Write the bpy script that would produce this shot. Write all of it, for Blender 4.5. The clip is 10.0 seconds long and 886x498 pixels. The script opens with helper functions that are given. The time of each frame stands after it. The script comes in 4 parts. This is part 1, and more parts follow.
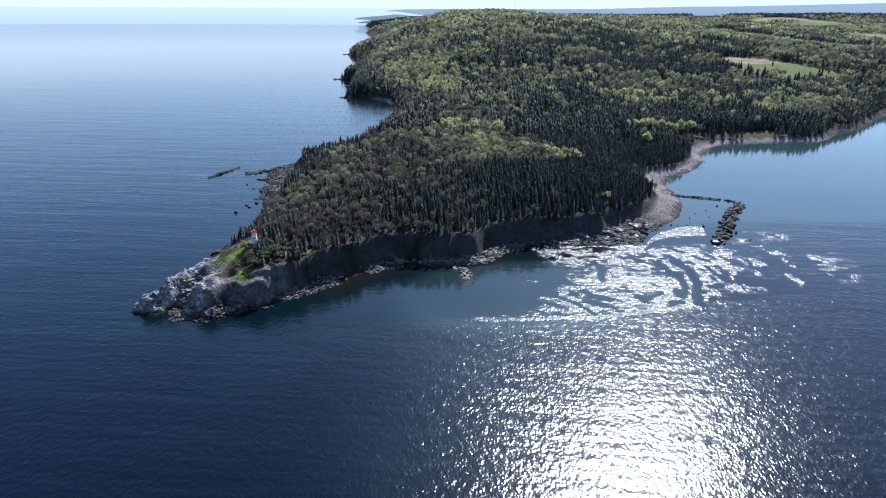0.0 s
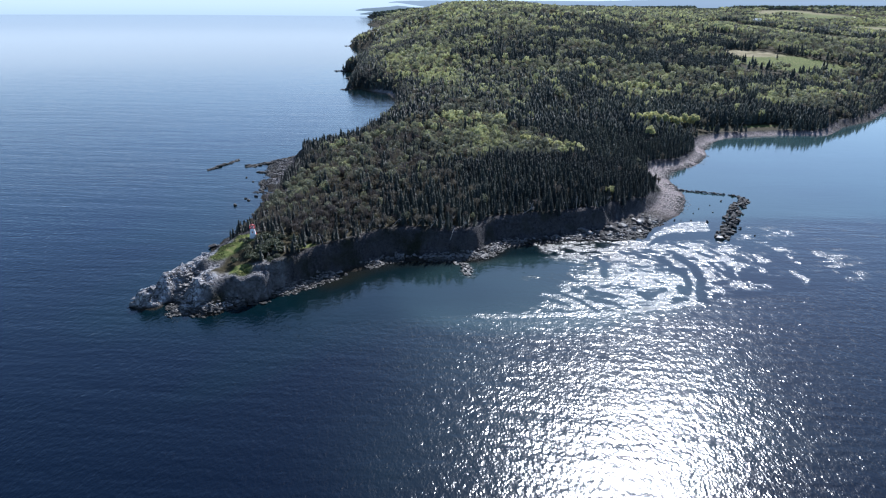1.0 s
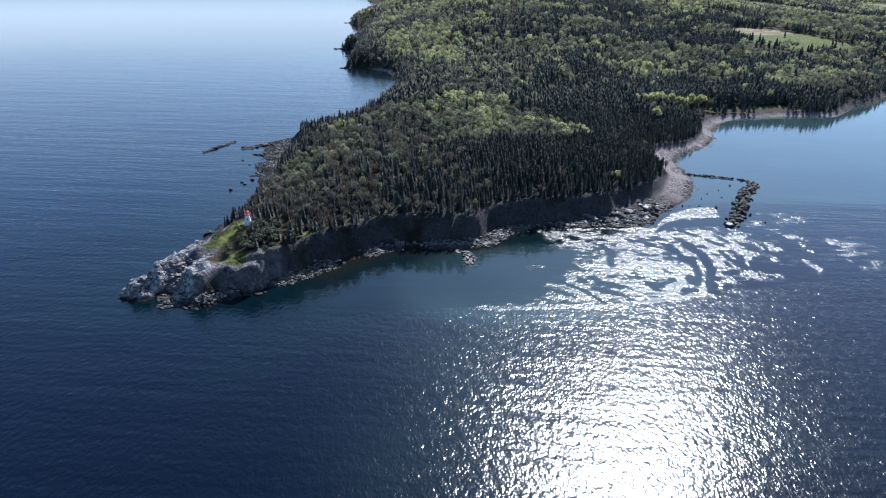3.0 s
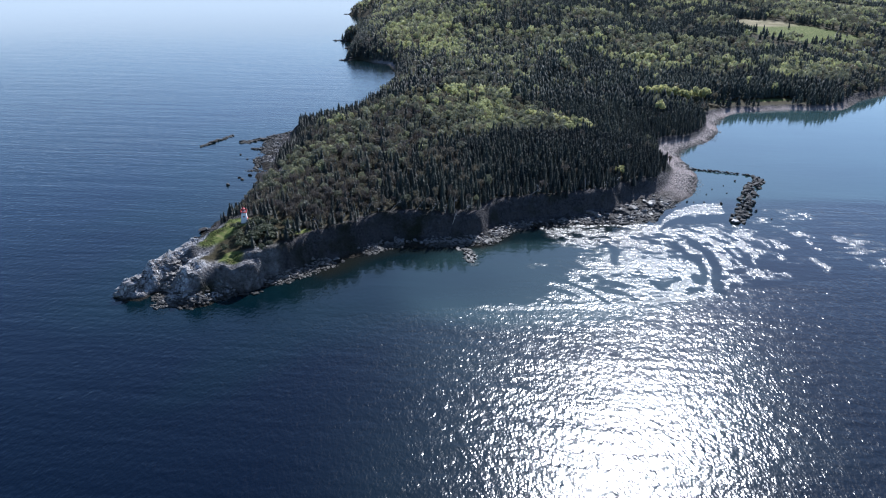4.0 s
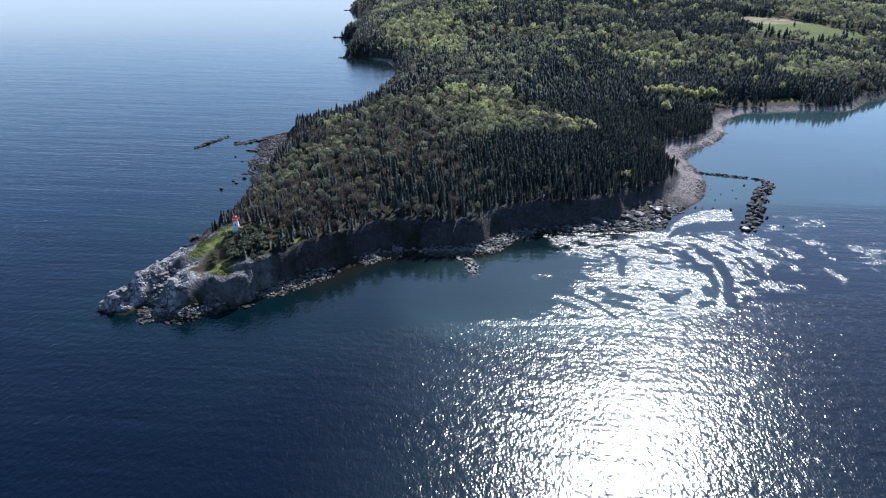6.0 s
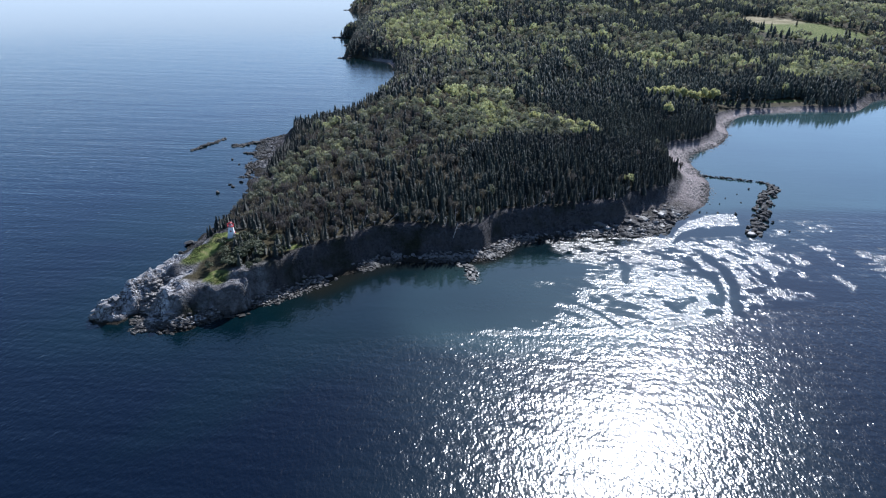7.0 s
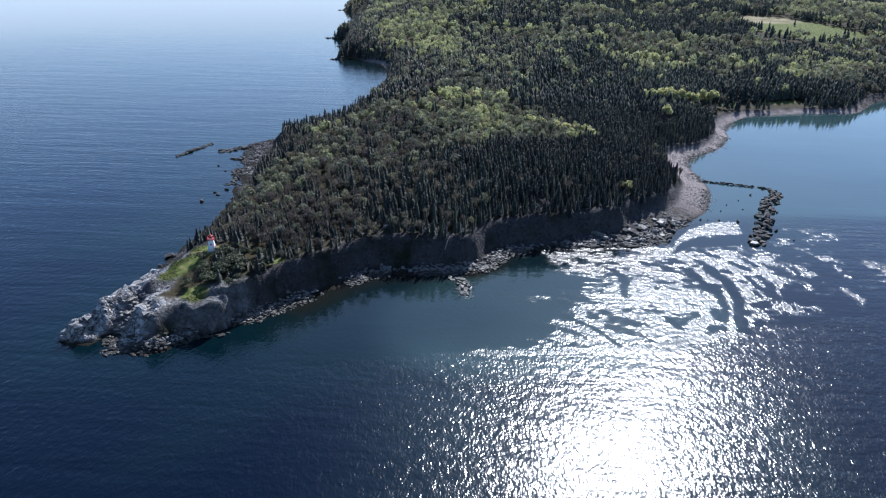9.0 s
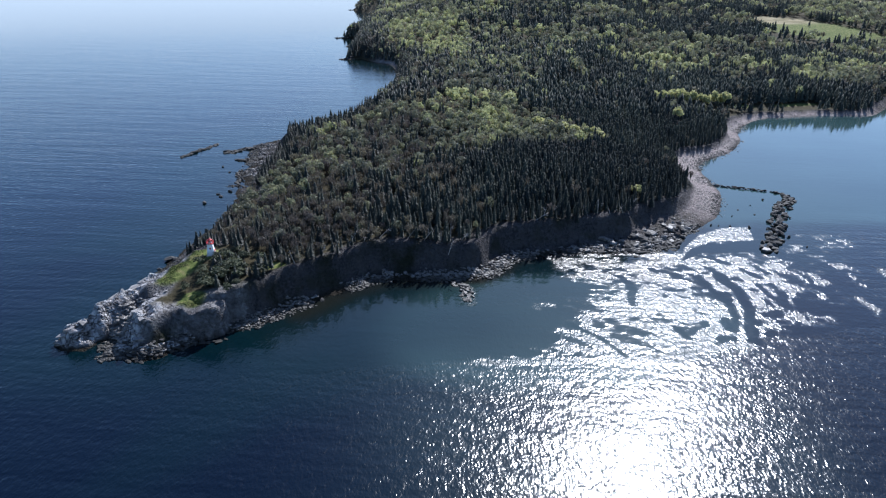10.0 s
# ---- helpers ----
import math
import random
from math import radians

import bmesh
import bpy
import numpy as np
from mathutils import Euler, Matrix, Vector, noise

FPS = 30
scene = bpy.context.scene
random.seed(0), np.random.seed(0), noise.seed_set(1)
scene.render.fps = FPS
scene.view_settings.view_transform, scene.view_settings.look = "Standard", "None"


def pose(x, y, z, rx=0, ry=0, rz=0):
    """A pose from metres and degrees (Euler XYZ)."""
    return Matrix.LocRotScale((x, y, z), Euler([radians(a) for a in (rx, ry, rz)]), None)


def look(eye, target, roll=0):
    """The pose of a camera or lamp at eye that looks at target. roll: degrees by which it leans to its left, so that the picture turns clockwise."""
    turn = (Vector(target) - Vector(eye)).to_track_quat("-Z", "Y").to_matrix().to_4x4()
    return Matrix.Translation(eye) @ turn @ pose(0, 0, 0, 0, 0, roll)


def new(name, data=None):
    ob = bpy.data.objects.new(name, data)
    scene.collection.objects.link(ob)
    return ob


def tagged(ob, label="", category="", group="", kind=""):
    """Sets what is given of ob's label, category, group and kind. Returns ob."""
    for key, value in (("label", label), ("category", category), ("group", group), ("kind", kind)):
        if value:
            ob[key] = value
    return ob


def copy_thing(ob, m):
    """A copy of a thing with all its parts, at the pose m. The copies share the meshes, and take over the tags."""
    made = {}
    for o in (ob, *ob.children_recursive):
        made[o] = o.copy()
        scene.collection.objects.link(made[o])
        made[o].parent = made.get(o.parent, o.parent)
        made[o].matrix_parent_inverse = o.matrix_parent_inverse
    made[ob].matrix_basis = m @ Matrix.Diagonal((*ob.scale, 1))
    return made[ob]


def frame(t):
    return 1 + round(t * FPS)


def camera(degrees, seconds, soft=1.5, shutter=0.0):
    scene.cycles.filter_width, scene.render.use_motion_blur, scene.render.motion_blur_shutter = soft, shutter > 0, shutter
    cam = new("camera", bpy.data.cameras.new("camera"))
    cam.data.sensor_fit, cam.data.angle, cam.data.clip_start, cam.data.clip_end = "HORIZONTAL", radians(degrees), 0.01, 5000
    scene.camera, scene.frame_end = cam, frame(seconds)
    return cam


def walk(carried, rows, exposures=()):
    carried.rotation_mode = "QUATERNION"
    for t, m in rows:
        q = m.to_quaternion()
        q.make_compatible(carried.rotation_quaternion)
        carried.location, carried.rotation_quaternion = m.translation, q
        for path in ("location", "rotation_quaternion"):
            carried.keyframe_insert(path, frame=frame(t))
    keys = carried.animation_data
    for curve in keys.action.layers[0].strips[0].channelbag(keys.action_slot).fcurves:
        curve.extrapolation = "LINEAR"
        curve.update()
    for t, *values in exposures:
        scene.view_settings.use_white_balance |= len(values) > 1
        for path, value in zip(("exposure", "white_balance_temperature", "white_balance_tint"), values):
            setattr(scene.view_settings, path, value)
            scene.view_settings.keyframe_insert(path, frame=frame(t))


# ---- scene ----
cam = camera(66.0, 10.0, soft=1.15)
PATH = [
    (0, (0.817, 13.375, 130.449), (0.732, 15.256, 129.776), 0.6),
    (0.5, (0.677, 15.421, 129.974), (0.591, 17.301, 129.297), 0.7),
    (1, (0.81, 17.834, 130.25), (0.722, 19.708, 129.556), 0.8),
    (1.5, (0.502, 20.399, 130.587), (0.415, 22.267, 129.878), 0.8),
    (2, (0.407, 23.76, 130.655), (0.319, 25.622, 129.93), 0.9),
    (2.5, (0.098, 26.578, 130.584), (0.01, 28.434, 129.845), 0.9),
    (4, (-0.494, 36.782, 130.821), (-0.583, 38.624, 130.047), 0.9),
    (4.5, (-0.678, 40.056, 130.931), (-0.767, 41.895, 130.15), 1.0),
    (5, (-0.877, 43.862, 131.197), (-0.966, 45.7, 130.414), 1.0),
    (5.5, (-0.961, 47.598, 131.424), (-1.051, 49.436, 130.64), 1.0),
    (7, (-1.461, 58.726, 131.923), (-1.551, 60.563, 131.137), 1.0),
    (7.5, (-1.578, 62.577, 131.807), (-1.665, 64.414, 131.022), 1.0),
    (8, (-1.328, 66.405, 131.886), (-1.413, 68.241, 131.099), 1.0),
    (8.5, (-0.747, 70.097, 132.055), (-0.83, 71.934, 131.267), 1.0),
    (9, (0.388, 73.549, 132.048), (0.307, 75.385, 131.261), 0.9),
    (9.5, (1.903, 76.807, 132.114), (1.809, 78.643, 131.327), 0.9),
    (10, (3.105, 80.186, 131.879), (2.994, 82.021, 131.091), 0.9),
]
walk(cam, [(t, look(e, a, r)) for t, e, a, r in PATH], [(0, 0.66, 5500, 12), (10, 0.66, 5500, 12)])

# ---- world, sun, exposure ----
SUN_AZ, SUN_EL = 15.8, 40.0          # degrees from +y towards +x, and above the horizon
world = bpy.data.worlds.new("sky")
scene.world = world
world.use_nodes = True
wn = world.node_tree
sky = wn.nodes.new("ShaderNodeTexSky")
sky.sky_type = "NISHITA"
sky.sun_disc = False
sky.sun_elevation, sky.sun_rotation = radians(SUN_EL), radians(SUN_AZ)
sky.air_density, sky.dust_density, sky.ozone_density = 1.0, 0.45, 3.2
wn.links.new(sky.outputs[0], wn.nodes["Background"].inputs[0])
wn.nodes["Background"].inputs[1].default_value = 0.095
sun = new("sun", bpy.data.lights.new("sun", "SUN"))
sun.data.energy, sun.data.angle, sun.data.color = 5.0, radians(0.53), (1.0, 0.93, 0.84)
sa, se = radians(SUN_AZ), radians(SUN_EL)
to_sun = Vector((math.sin(sa) * math.cos(se), math.cos(sa) * math.cos(se), math.sin(se)))
sun.matrix_world = look(to_sun * 500, (0, 0, 0))


# ---- materials ----
def material(name, rough=0.8, metal=0.0):
    m = bpy.data.materials.new(name)
    m.use_nodes = True
    b = m.node_tree.nodes["Principled BSDF"]
    b.inputs["Roughness"].default_value, b.inputs["Metallic"].default_value = rough, metal
    return m, m.node_tree, b


def node(tree, kind, **values):
    n = tree.nodes.new(kind)
    for key, value in values.items():
        n.inputs[key.replace("_", " ")].default_value = value
    return n


def noise_at(tree, scale, detail=4.0, rough=0.55, stretch=None, turn=0.0):
    """Noise in world metres; scale is in cycles per metre."""
    co = tree.nodes.new("ShaderNodeTexCoord")
    n = node(tree, "ShaderNodeTexNoise", Scale=scale, Detail=detail, Roughness=rough)
    if stretch:
        mp = tree.nodes.new("ShaderNodeMapping")
        mp.inputs["Scale"].default_value = stretch
        mp.inputs["Rotation"].default_value = (0, 0, radians(turn))
        tree.links.new(co.outputs["Object"], mp.inputs[0])
        tree.links.new(mp.outputs[0], n.inputs["Vector"])
    else:
        tree.links.new(co.outputs["Object"], n.inputs["Vector"])
    return n.outputs["Fac"]


def ramp(tree, fac, *stops):
    r = tree.nodes.new("ShaderNodeValToRGB")
    while len(r.color_ramp.elements) < len(stops):
        r.color_ramp.elements.new(0.5)
    for e, (p, c) in zip(r.color_ramp.elements, stops):
        e.position, e.color = p, (*c, 1) if len(c) == 3 else c
    tree.links.new(fac, r.inputs[0])
    return r.outputs[0]


def mixed(tree, fac, a, b, kind="MIX"):
    m = tree.nodes.new("ShaderNodeMix")
    m.data_type, m.blend_type = "RGBA", kind
    for v, i in ((fac, 0), (a, 6), (b, 7)):
        if isinstance(v, (int, float)):
            m.inputs[i].default_value = v
        elif isinstance(v, tuple):
            m.inputs[i].default_value = (*v, 1)
        else:
            tree.links.new(v, m.inputs[i])
    return m.outputs[2]


def calc(tree, op, a, b=0.0, clamp=False):
    m = tree.nodes.new("ShaderNodeMath")
    m.operation, m.use_clamp = op, clamp
    for v, i in ((a, 0), (b, 1)):
        if isinstance(v, (int, float)):
            m.inputs[i].default_value = v
        else:
            tree.links.new(v, m.inputs[i])
    return m.outputs[0]


def attribute(tree, name):
    a = tree.nodes.new("ShaderNodeAttribute")
    a.attribute_name = name
    return a.outputs["Fac"]


def bump(tree, bsdf, height, strength, distance, after=None):
    b = node(tree, "ShaderNodeBump", Strength=strength, Distance=distance)
    tree.links.new(height, b.inputs["Height"])
    if after:
        tree.links.new(after, b.inputs["Normal"])
    tree.links.new(b.outputs[0], bsdf.inputs["Normal"])
    return b.outputs[0]


def plain(name, colour, rough=0.7, metal=0.0, vary=0.15, scale=3.0):
    m, t, b = material(name, rough, metal)
    dark = tuple(c * (1 - vary) for c in colour)
    light = tuple(min(1, c * (1 + vary)) for c in colour)
    t.links.new(ramp(t, noise_at(t, scale, 6), (0.3, dark), (0.7, light)), b.inputs["Base Color"])
    return m


def cracks(tree, scale):
    """Distance from the joints of broken bedrock, in a warped pattern of blocks."""
    co = tree.nodes.new("ShaderNodeTexCoord")
    warp = node(tree, "ShaderNodeTexNoise", Scale=0.5, Detail=3.0)
    tree.links.new(co.outputs["Object"], warp.inputs["Vector"])
    add = tree.nodes.new("ShaderNodeVectorMath")
    add.operation = "MULTIPLY_ADD"
    add.inputs[1].default_value = (7.0, 7.0, 4.0)
    tree.links.new(warp.outputs["Color"], add.inputs[0])
    tree.links.new(co.outputs["Object"], add.inputs[2])
    v = tree.nodes.new("ShaderNodeTexVoronoi")
    v.feature = "DISTANCE_TO_EDGE"
    v.inputs["Scale"].default_value = scale
    tree.links.new(add.outputs[0], v.inputs["Vector"])
    return v.outputs["Distance"]


def sea_material():
    m, t, b = material("sea_water", 0.12)
    b.inputs["IOR"].default_value = 1.33
    chop, depth = attribute(t, "chop"), attribute(t, "depth")
    deep = ramp(t, depth, (0.0, (0.012, 0.013, 0.009)), (0.1, (0.005, 0.012, 0.012)), (0.4, (0.0020, 0.0105, 0.0115)), (0.7, (0.0008, 0.0072, 0.0100)), (1.0, (0.0002, 0.0024, 0.0085)))
    deep = mixed(t, attribute(t, "silt"), deep, (0.050, 0.092, 0.091))
    patch = noise_at(t, 0.012, 3, stretch=(1, 2.2, 1), turn=10)
    t.links.new(mixed(t, calc(t, "MULTIPLY", patch, 0.5), deep, (0.0003, 0.004, 0.012)), b.inputs["Base Color"])
    swell = noise_at(t, 0.14, 1, 0.5, (0.35, 1.6, 1), 8)
    wave = noise_at(t, 0.48, 1.0, 0.5, (1.1, 0.75, 1), -14)
    fine = noise_at(t, 1.2, 1.5, 0.5, (1.2, 0.62, 1), 18)
    streaks = calc(t, "SUBTRACT", noise_at(t, 0.30, 4, 0.6, (1.0, 0.7, 1), 20), 0.48)
    chop = calc(t, "ADD", chop, calc(t, "MULTIPLY", chop, calc(t, "MULTIPLY", streaks, 2.6)))
    chop = calc(t, "MAXIMUM", chop, 0.02)
    amount = calc(t, "ADD", calc(t, "MULTIPLY", chop, 0.95), 0.03)
    h = calc(t, "ADD", calc(t, "MULTIPLY", swell, 0.30), calc(t, "MULTIPLY", wave, 0.40))
    h = calc(t, "ADD", h, calc(t, "MULTIPLY", fine, 0.24))
    roll = node(t, "ShaderNodeBump", Distance=0.45)
    t.links.new(calc(t, "MULTIPLY", chop, 2.6, True), roll.inputs["Strength"])
    t.links.new(noise_at(t, 0.045, 3, 0.6, (0.22, 1.2, 1), 5), roll.inputs["Height"])
    ripple = node(t, "ShaderNodeBump", Distance=1.0)
    t.links.new(amount, ripple.inputs["Strength"])
    t.links.new(h, ripple.inputs["Height"])
    t.links.new(roll.outputs[0], ripple.inputs["Normal"])
    t.links.new(ripple.outputs[0], b.inputs["Normal"])
    t.links.new(calc(t, "ADD", calc(t, "MULTIPLY", chop, 0.23), 0.04), b.inputs["Roughness"])
    return m


def ground_material():
    """Forest floor, grass, bare rock and pebbles, laid out by the ground's own cover values."""
    m, t, b = material("ground_cover", 0.95)
    b.inputs["Specular IOR Level"].default_value = 0.08
    grain = noise_at(t, 0.9, 8, 0.65)
    patch = noise_at(t, 0.06, 5)
    rock = ramp(t, grain, (0.3, (0.028, 0.028, 0.031)), (0.5, (0.070, 0.067, 0.070)), (0.8, (0.15, 0.14, 0.138)))
    streak = noise_at(t, 0.22, 5, 0.6, (1.0, 1.0, 0.25))
    rock = mixed(t, ramp(t, streak, (0.42, (0, 0, 0)), (0.62, (1, 1, 1))), rock, (0.092, 0.086, 0.085))
    rock = mixed(t, ramp(t, patch, (0.50, (0, 0, 0)), (0.66, (0.8, 0.8, 0.8))), rock, (0.022, 0.026, 0.012))
    crag = ramp(t, noise_at(t, 0.28, 9, 0.68), (0.32, (0.09, 0.084, 0.082)), (0.42, (0.32, 0.305, 0.30)), (0.52, (0.52, 0.505, 0.50)), (0.64, (0.76, 0.745, 0.735)))
    rock = mixed(t, attribute(t, "pale"), rock, crag)
    crack = cracks(t, 0.26)
    split = calc(t, "MULTIPLY", attribute(t, "pale"), ramp(t, noise_at(t, 0.13, 3), (0.34, (0, 0, 0)), (0.50, (1, 1, 1))))
    rock = mixed(t, calc(t, "MULTIPLY", split, ramp(t, crack, (0.015, (0.9, 0.9, 0.9)), (0.10, (0, 0, 0)))), rock, (0.014, 0.012, 0.011))
    wet = attribute(t, "wet")
    rock = mixed(t, wet, rock, (0.030, 0.026, 0.020))
    floor = ramp(t, grain, (0.3, (0.022, 0.020, 0.012)), (0.7, (0.065, 0.055, 0.030)))
    grass = ramp(t, noise_at(t, 0.35, 6), (0.3, (0.055, 0.068, 0.02)), (0.50, (0.105, 0.13, 0.035)), (0.68, (0.20, 0.185, 0.075)))
    grass = mixed(t, attribute(t, "hay"), grass, ramp(t, noise_at(t, 0.05, 6), (0.35, (0.16, 0.14, 0.075)), (0.65, (0.30, 0.255, 0.155))))
    beach = ramp(t, noise_at(t, 1.2, 8, 0.85), (0.34, (0.12, 0.10, 0.093)), (0.48, (0.30, 0.255, 0.238)), (0.62, (0.58, 0.51, 0.48)))
    c = mixed(t, attribute(t, "rock"), floor, rock)
    c = mixed(t, attribute(t, "grass"), c, grass)
    c = mixed(t, attribute(t, "beach"), c, beach)
    t.links.new(c, b.inputs["Base Color"])
    broken = noise_at(t, 0.45, 8, 0.7)
    jointed = calc(t, "ADD", broken, calc(t, "MULTIPLY", calc(t, "MINIMUM", crack, 0.2), 2.0))
    rough = bump(t, b, calc(t, "MULTIPLY", jointed, attribute(t, "rock")), 1.0, 1.5)
    bump(t, b, grain, 0.8, 0.5, rough)
    return m


def leaf_material(name, dark, light, rough=0.75, through_light=0.0, usual=None):
    m, t, b = material(name, rough)
    tone = attribute(t, "tone")
    c = ramp(t, tone, (0.0, dark), (0.55, usual or tuple((p + q) / 2 for p, q in zip(dark, light))), (1.0, light))
    c = mixed(t, calc(t, "MULTIPLY", noise_at(t, 1.3, 3), 0.55), c, tuple(v * 0.45 for v in dark))
    t.links.new(c, b.inputs["Base Color"])
    b.inputs["Specular IOR Level"].default_value = 0.36
    if through_light:
        glow = t.nodes.new("ShaderNodeBsdfTranslucent")
        t.links.new(c, glow.inputs[0])
        mx = t.nodes.new("ShaderNodeMixShader")
        mx.inputs[0].default_value = through_light
        t.links.new(b.outputs[0], mx.inputs[1])
        t.links.new(glow.outputs[0], mx.inputs[2])
        t.links.new(mx.outputs[0], t.nodes["Material Output"].inputs[0])
    return m


def rock_material(name, dark, mid, light, tide=True, rough=0.85):
    m, t, b = material(name, rough)
    grain = noise_at(t, 1.6, 8, 0.7)
    c = ramp(t, grain, (0.25, dark), (0.5, mid), (0.72, light))
    info = t.nodes.new("ShaderNodeObjectInfo")
    c = mixed(t, calc(t, "MULTIPLY", info.outputs["Random"], 0.45), c, dark)
    if tide:
        pos = t.nodes.new("ShaderNodeNewGeometry")
        sep = t.nodes.new("ShaderNodeSeparateXYZ")
        t.links.new(pos.outputs["Position"], sep.inputs[0])
        line = calc(t, "SUBTRACT", calc(t, "ADD", 0.9, calc(t, "MULTIPLY", grain, 0.8)), sep.outputs["Z"], True)
        c = mixed(t, line, c, (0.020, 0.018, 0.014))
    t.links.new(c, b.inputs["Base Color"])
    bump(t, b, grain, 0.7, 0.3)
    return m


SEA = sea_material()
GROUND = ground_material()
SPRUCE = leaf_material("spruce_needles", (0.029, 0.037, 0.031), (0.092, 0.108, 0.078), 0.6, 0.26)
LEAF = leaf_material("spring_leaves", (0.145, 0.148, 0.105), (0.54, 0.55, 0.25), 0.65, 0.40, (0.27, 0.276, 0.165))
SHRUB = leaf_material("shrub_leaves", (0.035, 0.042, 0.026), (0.13, 0.145, 0.07), 0.8, 0.25)
LIME = leaf_material("fresh_poplar_leaves", (0.28, 0.28, 0.13), (0.54, 0.53, 0.24), 0.7, 0.52)
TWIG = leaf_material("budding_twigs", (0.115, 0.10, 0.086), (0.28, 0.248, 0.145), 0.8, 0.30)
BLEACHED = plain("bleached_wood", (0.42, 0.38, 0.34), 0.85)
BARK = plain("bark", (0.075, 0.062, 0.050), 0.95)
ROCK = rock_material("shore_rock", (0.05, 0.045, 0.041), (0.15, 0.138, 0.126), (0.36, 0.335, 0.31), rough=0.6)
CRAG = rock_material("crag_rock", (0.09, 0.084, 0.08), (0.25, 0.238, 0.23), (0.52, 0.50, 0.485))
DARKROCK = rock_material("wet_rock", (0.012, 0.012, 0.012), (0.035, 0.032, 0.030), (0.085, 0.080, 0.075))
WHITE = plain("white_paint", (0.80, 0.80, 0.79), 0.55, vary=0.04)
RED = plain("red_paint", (0.50, 0.035, 0.030), 0.5, vary=0.12)
GREY = plain("weathered_concrete", (0.32, 0.31, 0.29), 0.9)
ROOF = plain("roof_shingles", (0.07, 0.07, 0.075), 0.8)
GLASS, _, glass = material("lantern_glass", 0.05)
glass.inputs["Transmission Weight"].default_value = 1.0


# ---- plan of the coast ----
def lattice(ix, iy, seed):
    v = np.sin(ix * 127.1 + iy * 311.7 + seed * 74.7) * 43758.5453
    return v - np.floor(v)


def fuzz(x, y, size, seed=0, octaves=4):
    """Smooth noise about 0, from -1 to 1; size is the largest feature in metres."""
    total, amp, norm = 0.0, 1.0, 0.0
    for o in range(octaves):
        u, v = x / size * 2**o, y / size * 2**o
        iu, iv = np.floor(u), np.floor(v)
        fu, fv = u - iu, v - iv
        fu, fv = fu * fu * (3 - 2 * fu), fv * fv * (3 - 2 * fv)
        s = seed + o * 17
        n = (lattice(iu, iv, s) * (1 - fu) + lattice(iu + 1, iv, s) * fu) * (1 - fv) + (lattice(iu, iv + 1, s) * (1 - fu) + lattice(iu + 1, iv + 1, s) * fu) * fv
        total, norm, amp = total + amp * (2 * n - 1), norm + amp, amp * 0.5
    return total / norm


def step(a, b, x):
    f = np.clip((x - a) / (b - a), 0, 1)
    return f * f * (3 - 2 * f)


# each stretch of shore: foreshore width and height, cliff run and height, pebbles, then its way in plan
STRETCHES = (
    ((2.0, 1.0, 9.0, 7.0, 0.0), (-149, 287), (-143, 282), (-132, 284), (-124, 280), (-113, 278), (-105, 286)),
    ((4.5, 1.5, 3.0, 12.5, 0.0), (-95, 298), (-84, 304), (-70, 320), (-60, 331)),
    ((7.0, 1.6, 5.0, 11.5, 0.0), (-40, 350), (-26, 352), (-10, 353), (6, 357), (19, 377), (35, 384), (52, 390)),
    ((17.0, 3.4, 6.0, 9.0, 0.1), (70, 392), (87, 395), (98, 406), (110, 421)),
    ((13.0, 2.8, 6.0, 7.5, 0.35), (123, 434)),
    ((14.0, 2.6, 7.0, 4.5, 1.0), (136, 453), (148, 487), (150, 508), (150, 538), (157, 560)),
    ((8.0, 2.0, 3.0, 3.0, 1.0), (171, 576), (188, 595), (205, 627), (213, 656), (228, 687)),
    ((5.0, 1.3, 2.5, 2.5, 1.0), (254, 716), (286, 728), (311, 736), (340, 739), (364, 744)),
    ((3.0, 1.0, 3.0, 5.0, 0.4), (388, 772), (410, 800), (460, 846), (540, 945), (700, 1080), (1000, 1250), (1700, 1500), (3000, 1900), (5200, 2600)),
    ((8.0, 2.0, 12.0, 8.0, 0.0), (5200, 5200), (600, 5200), (0, 5200), (-500, 5200), (-740, 5000)),
    ((3.0, 1.5, 9.0, 13.0, 0.0), (-700, 4600), (-560, 4250), (-500, 3850), (-548, 3510), (-470, 3300), (-405, 3060), (-385, 2700), (-375, 2300), (-353, 1945), (-296, 1860), (-270, 1733), (-258, 1560), (-242, 1400), (-250, 1290), (-228, 1284), (-211, 1185), (-203, 1100)),
    ((4.0, 1.5, 8.0, 11.0, 0.0), (-191, 1032), (-176, 1044), (-160, 1026)), ((9.0, 2.0, 6.0, 9.0, 0.7), (-146, 1012), (-126, 994)), ((4.0, 1.5, 8.0, 11.0, 0.0), (-111, 938), (-104, 880)),
    ((5.0, 1.5, 12.0, 11.0, 0.0), (-102, 800), (-108, 700), (-124, 620)),
    ((14.0, 1.8, 7.0, 9.0, 0.0), (-152, 588), (-168, 570), (-158, 548), (-154, 524), (-150, 486)),
    ((4.0, 1.5, 14.0, 11.0, 0.0), (-142, 457), (-136, 420), (-137, 390)),
    ((1.5, 1.0, 25.0, 12.5, 0.0), (-139, 361), (-141, 345), (-144, 325), (-148, 305)),
)


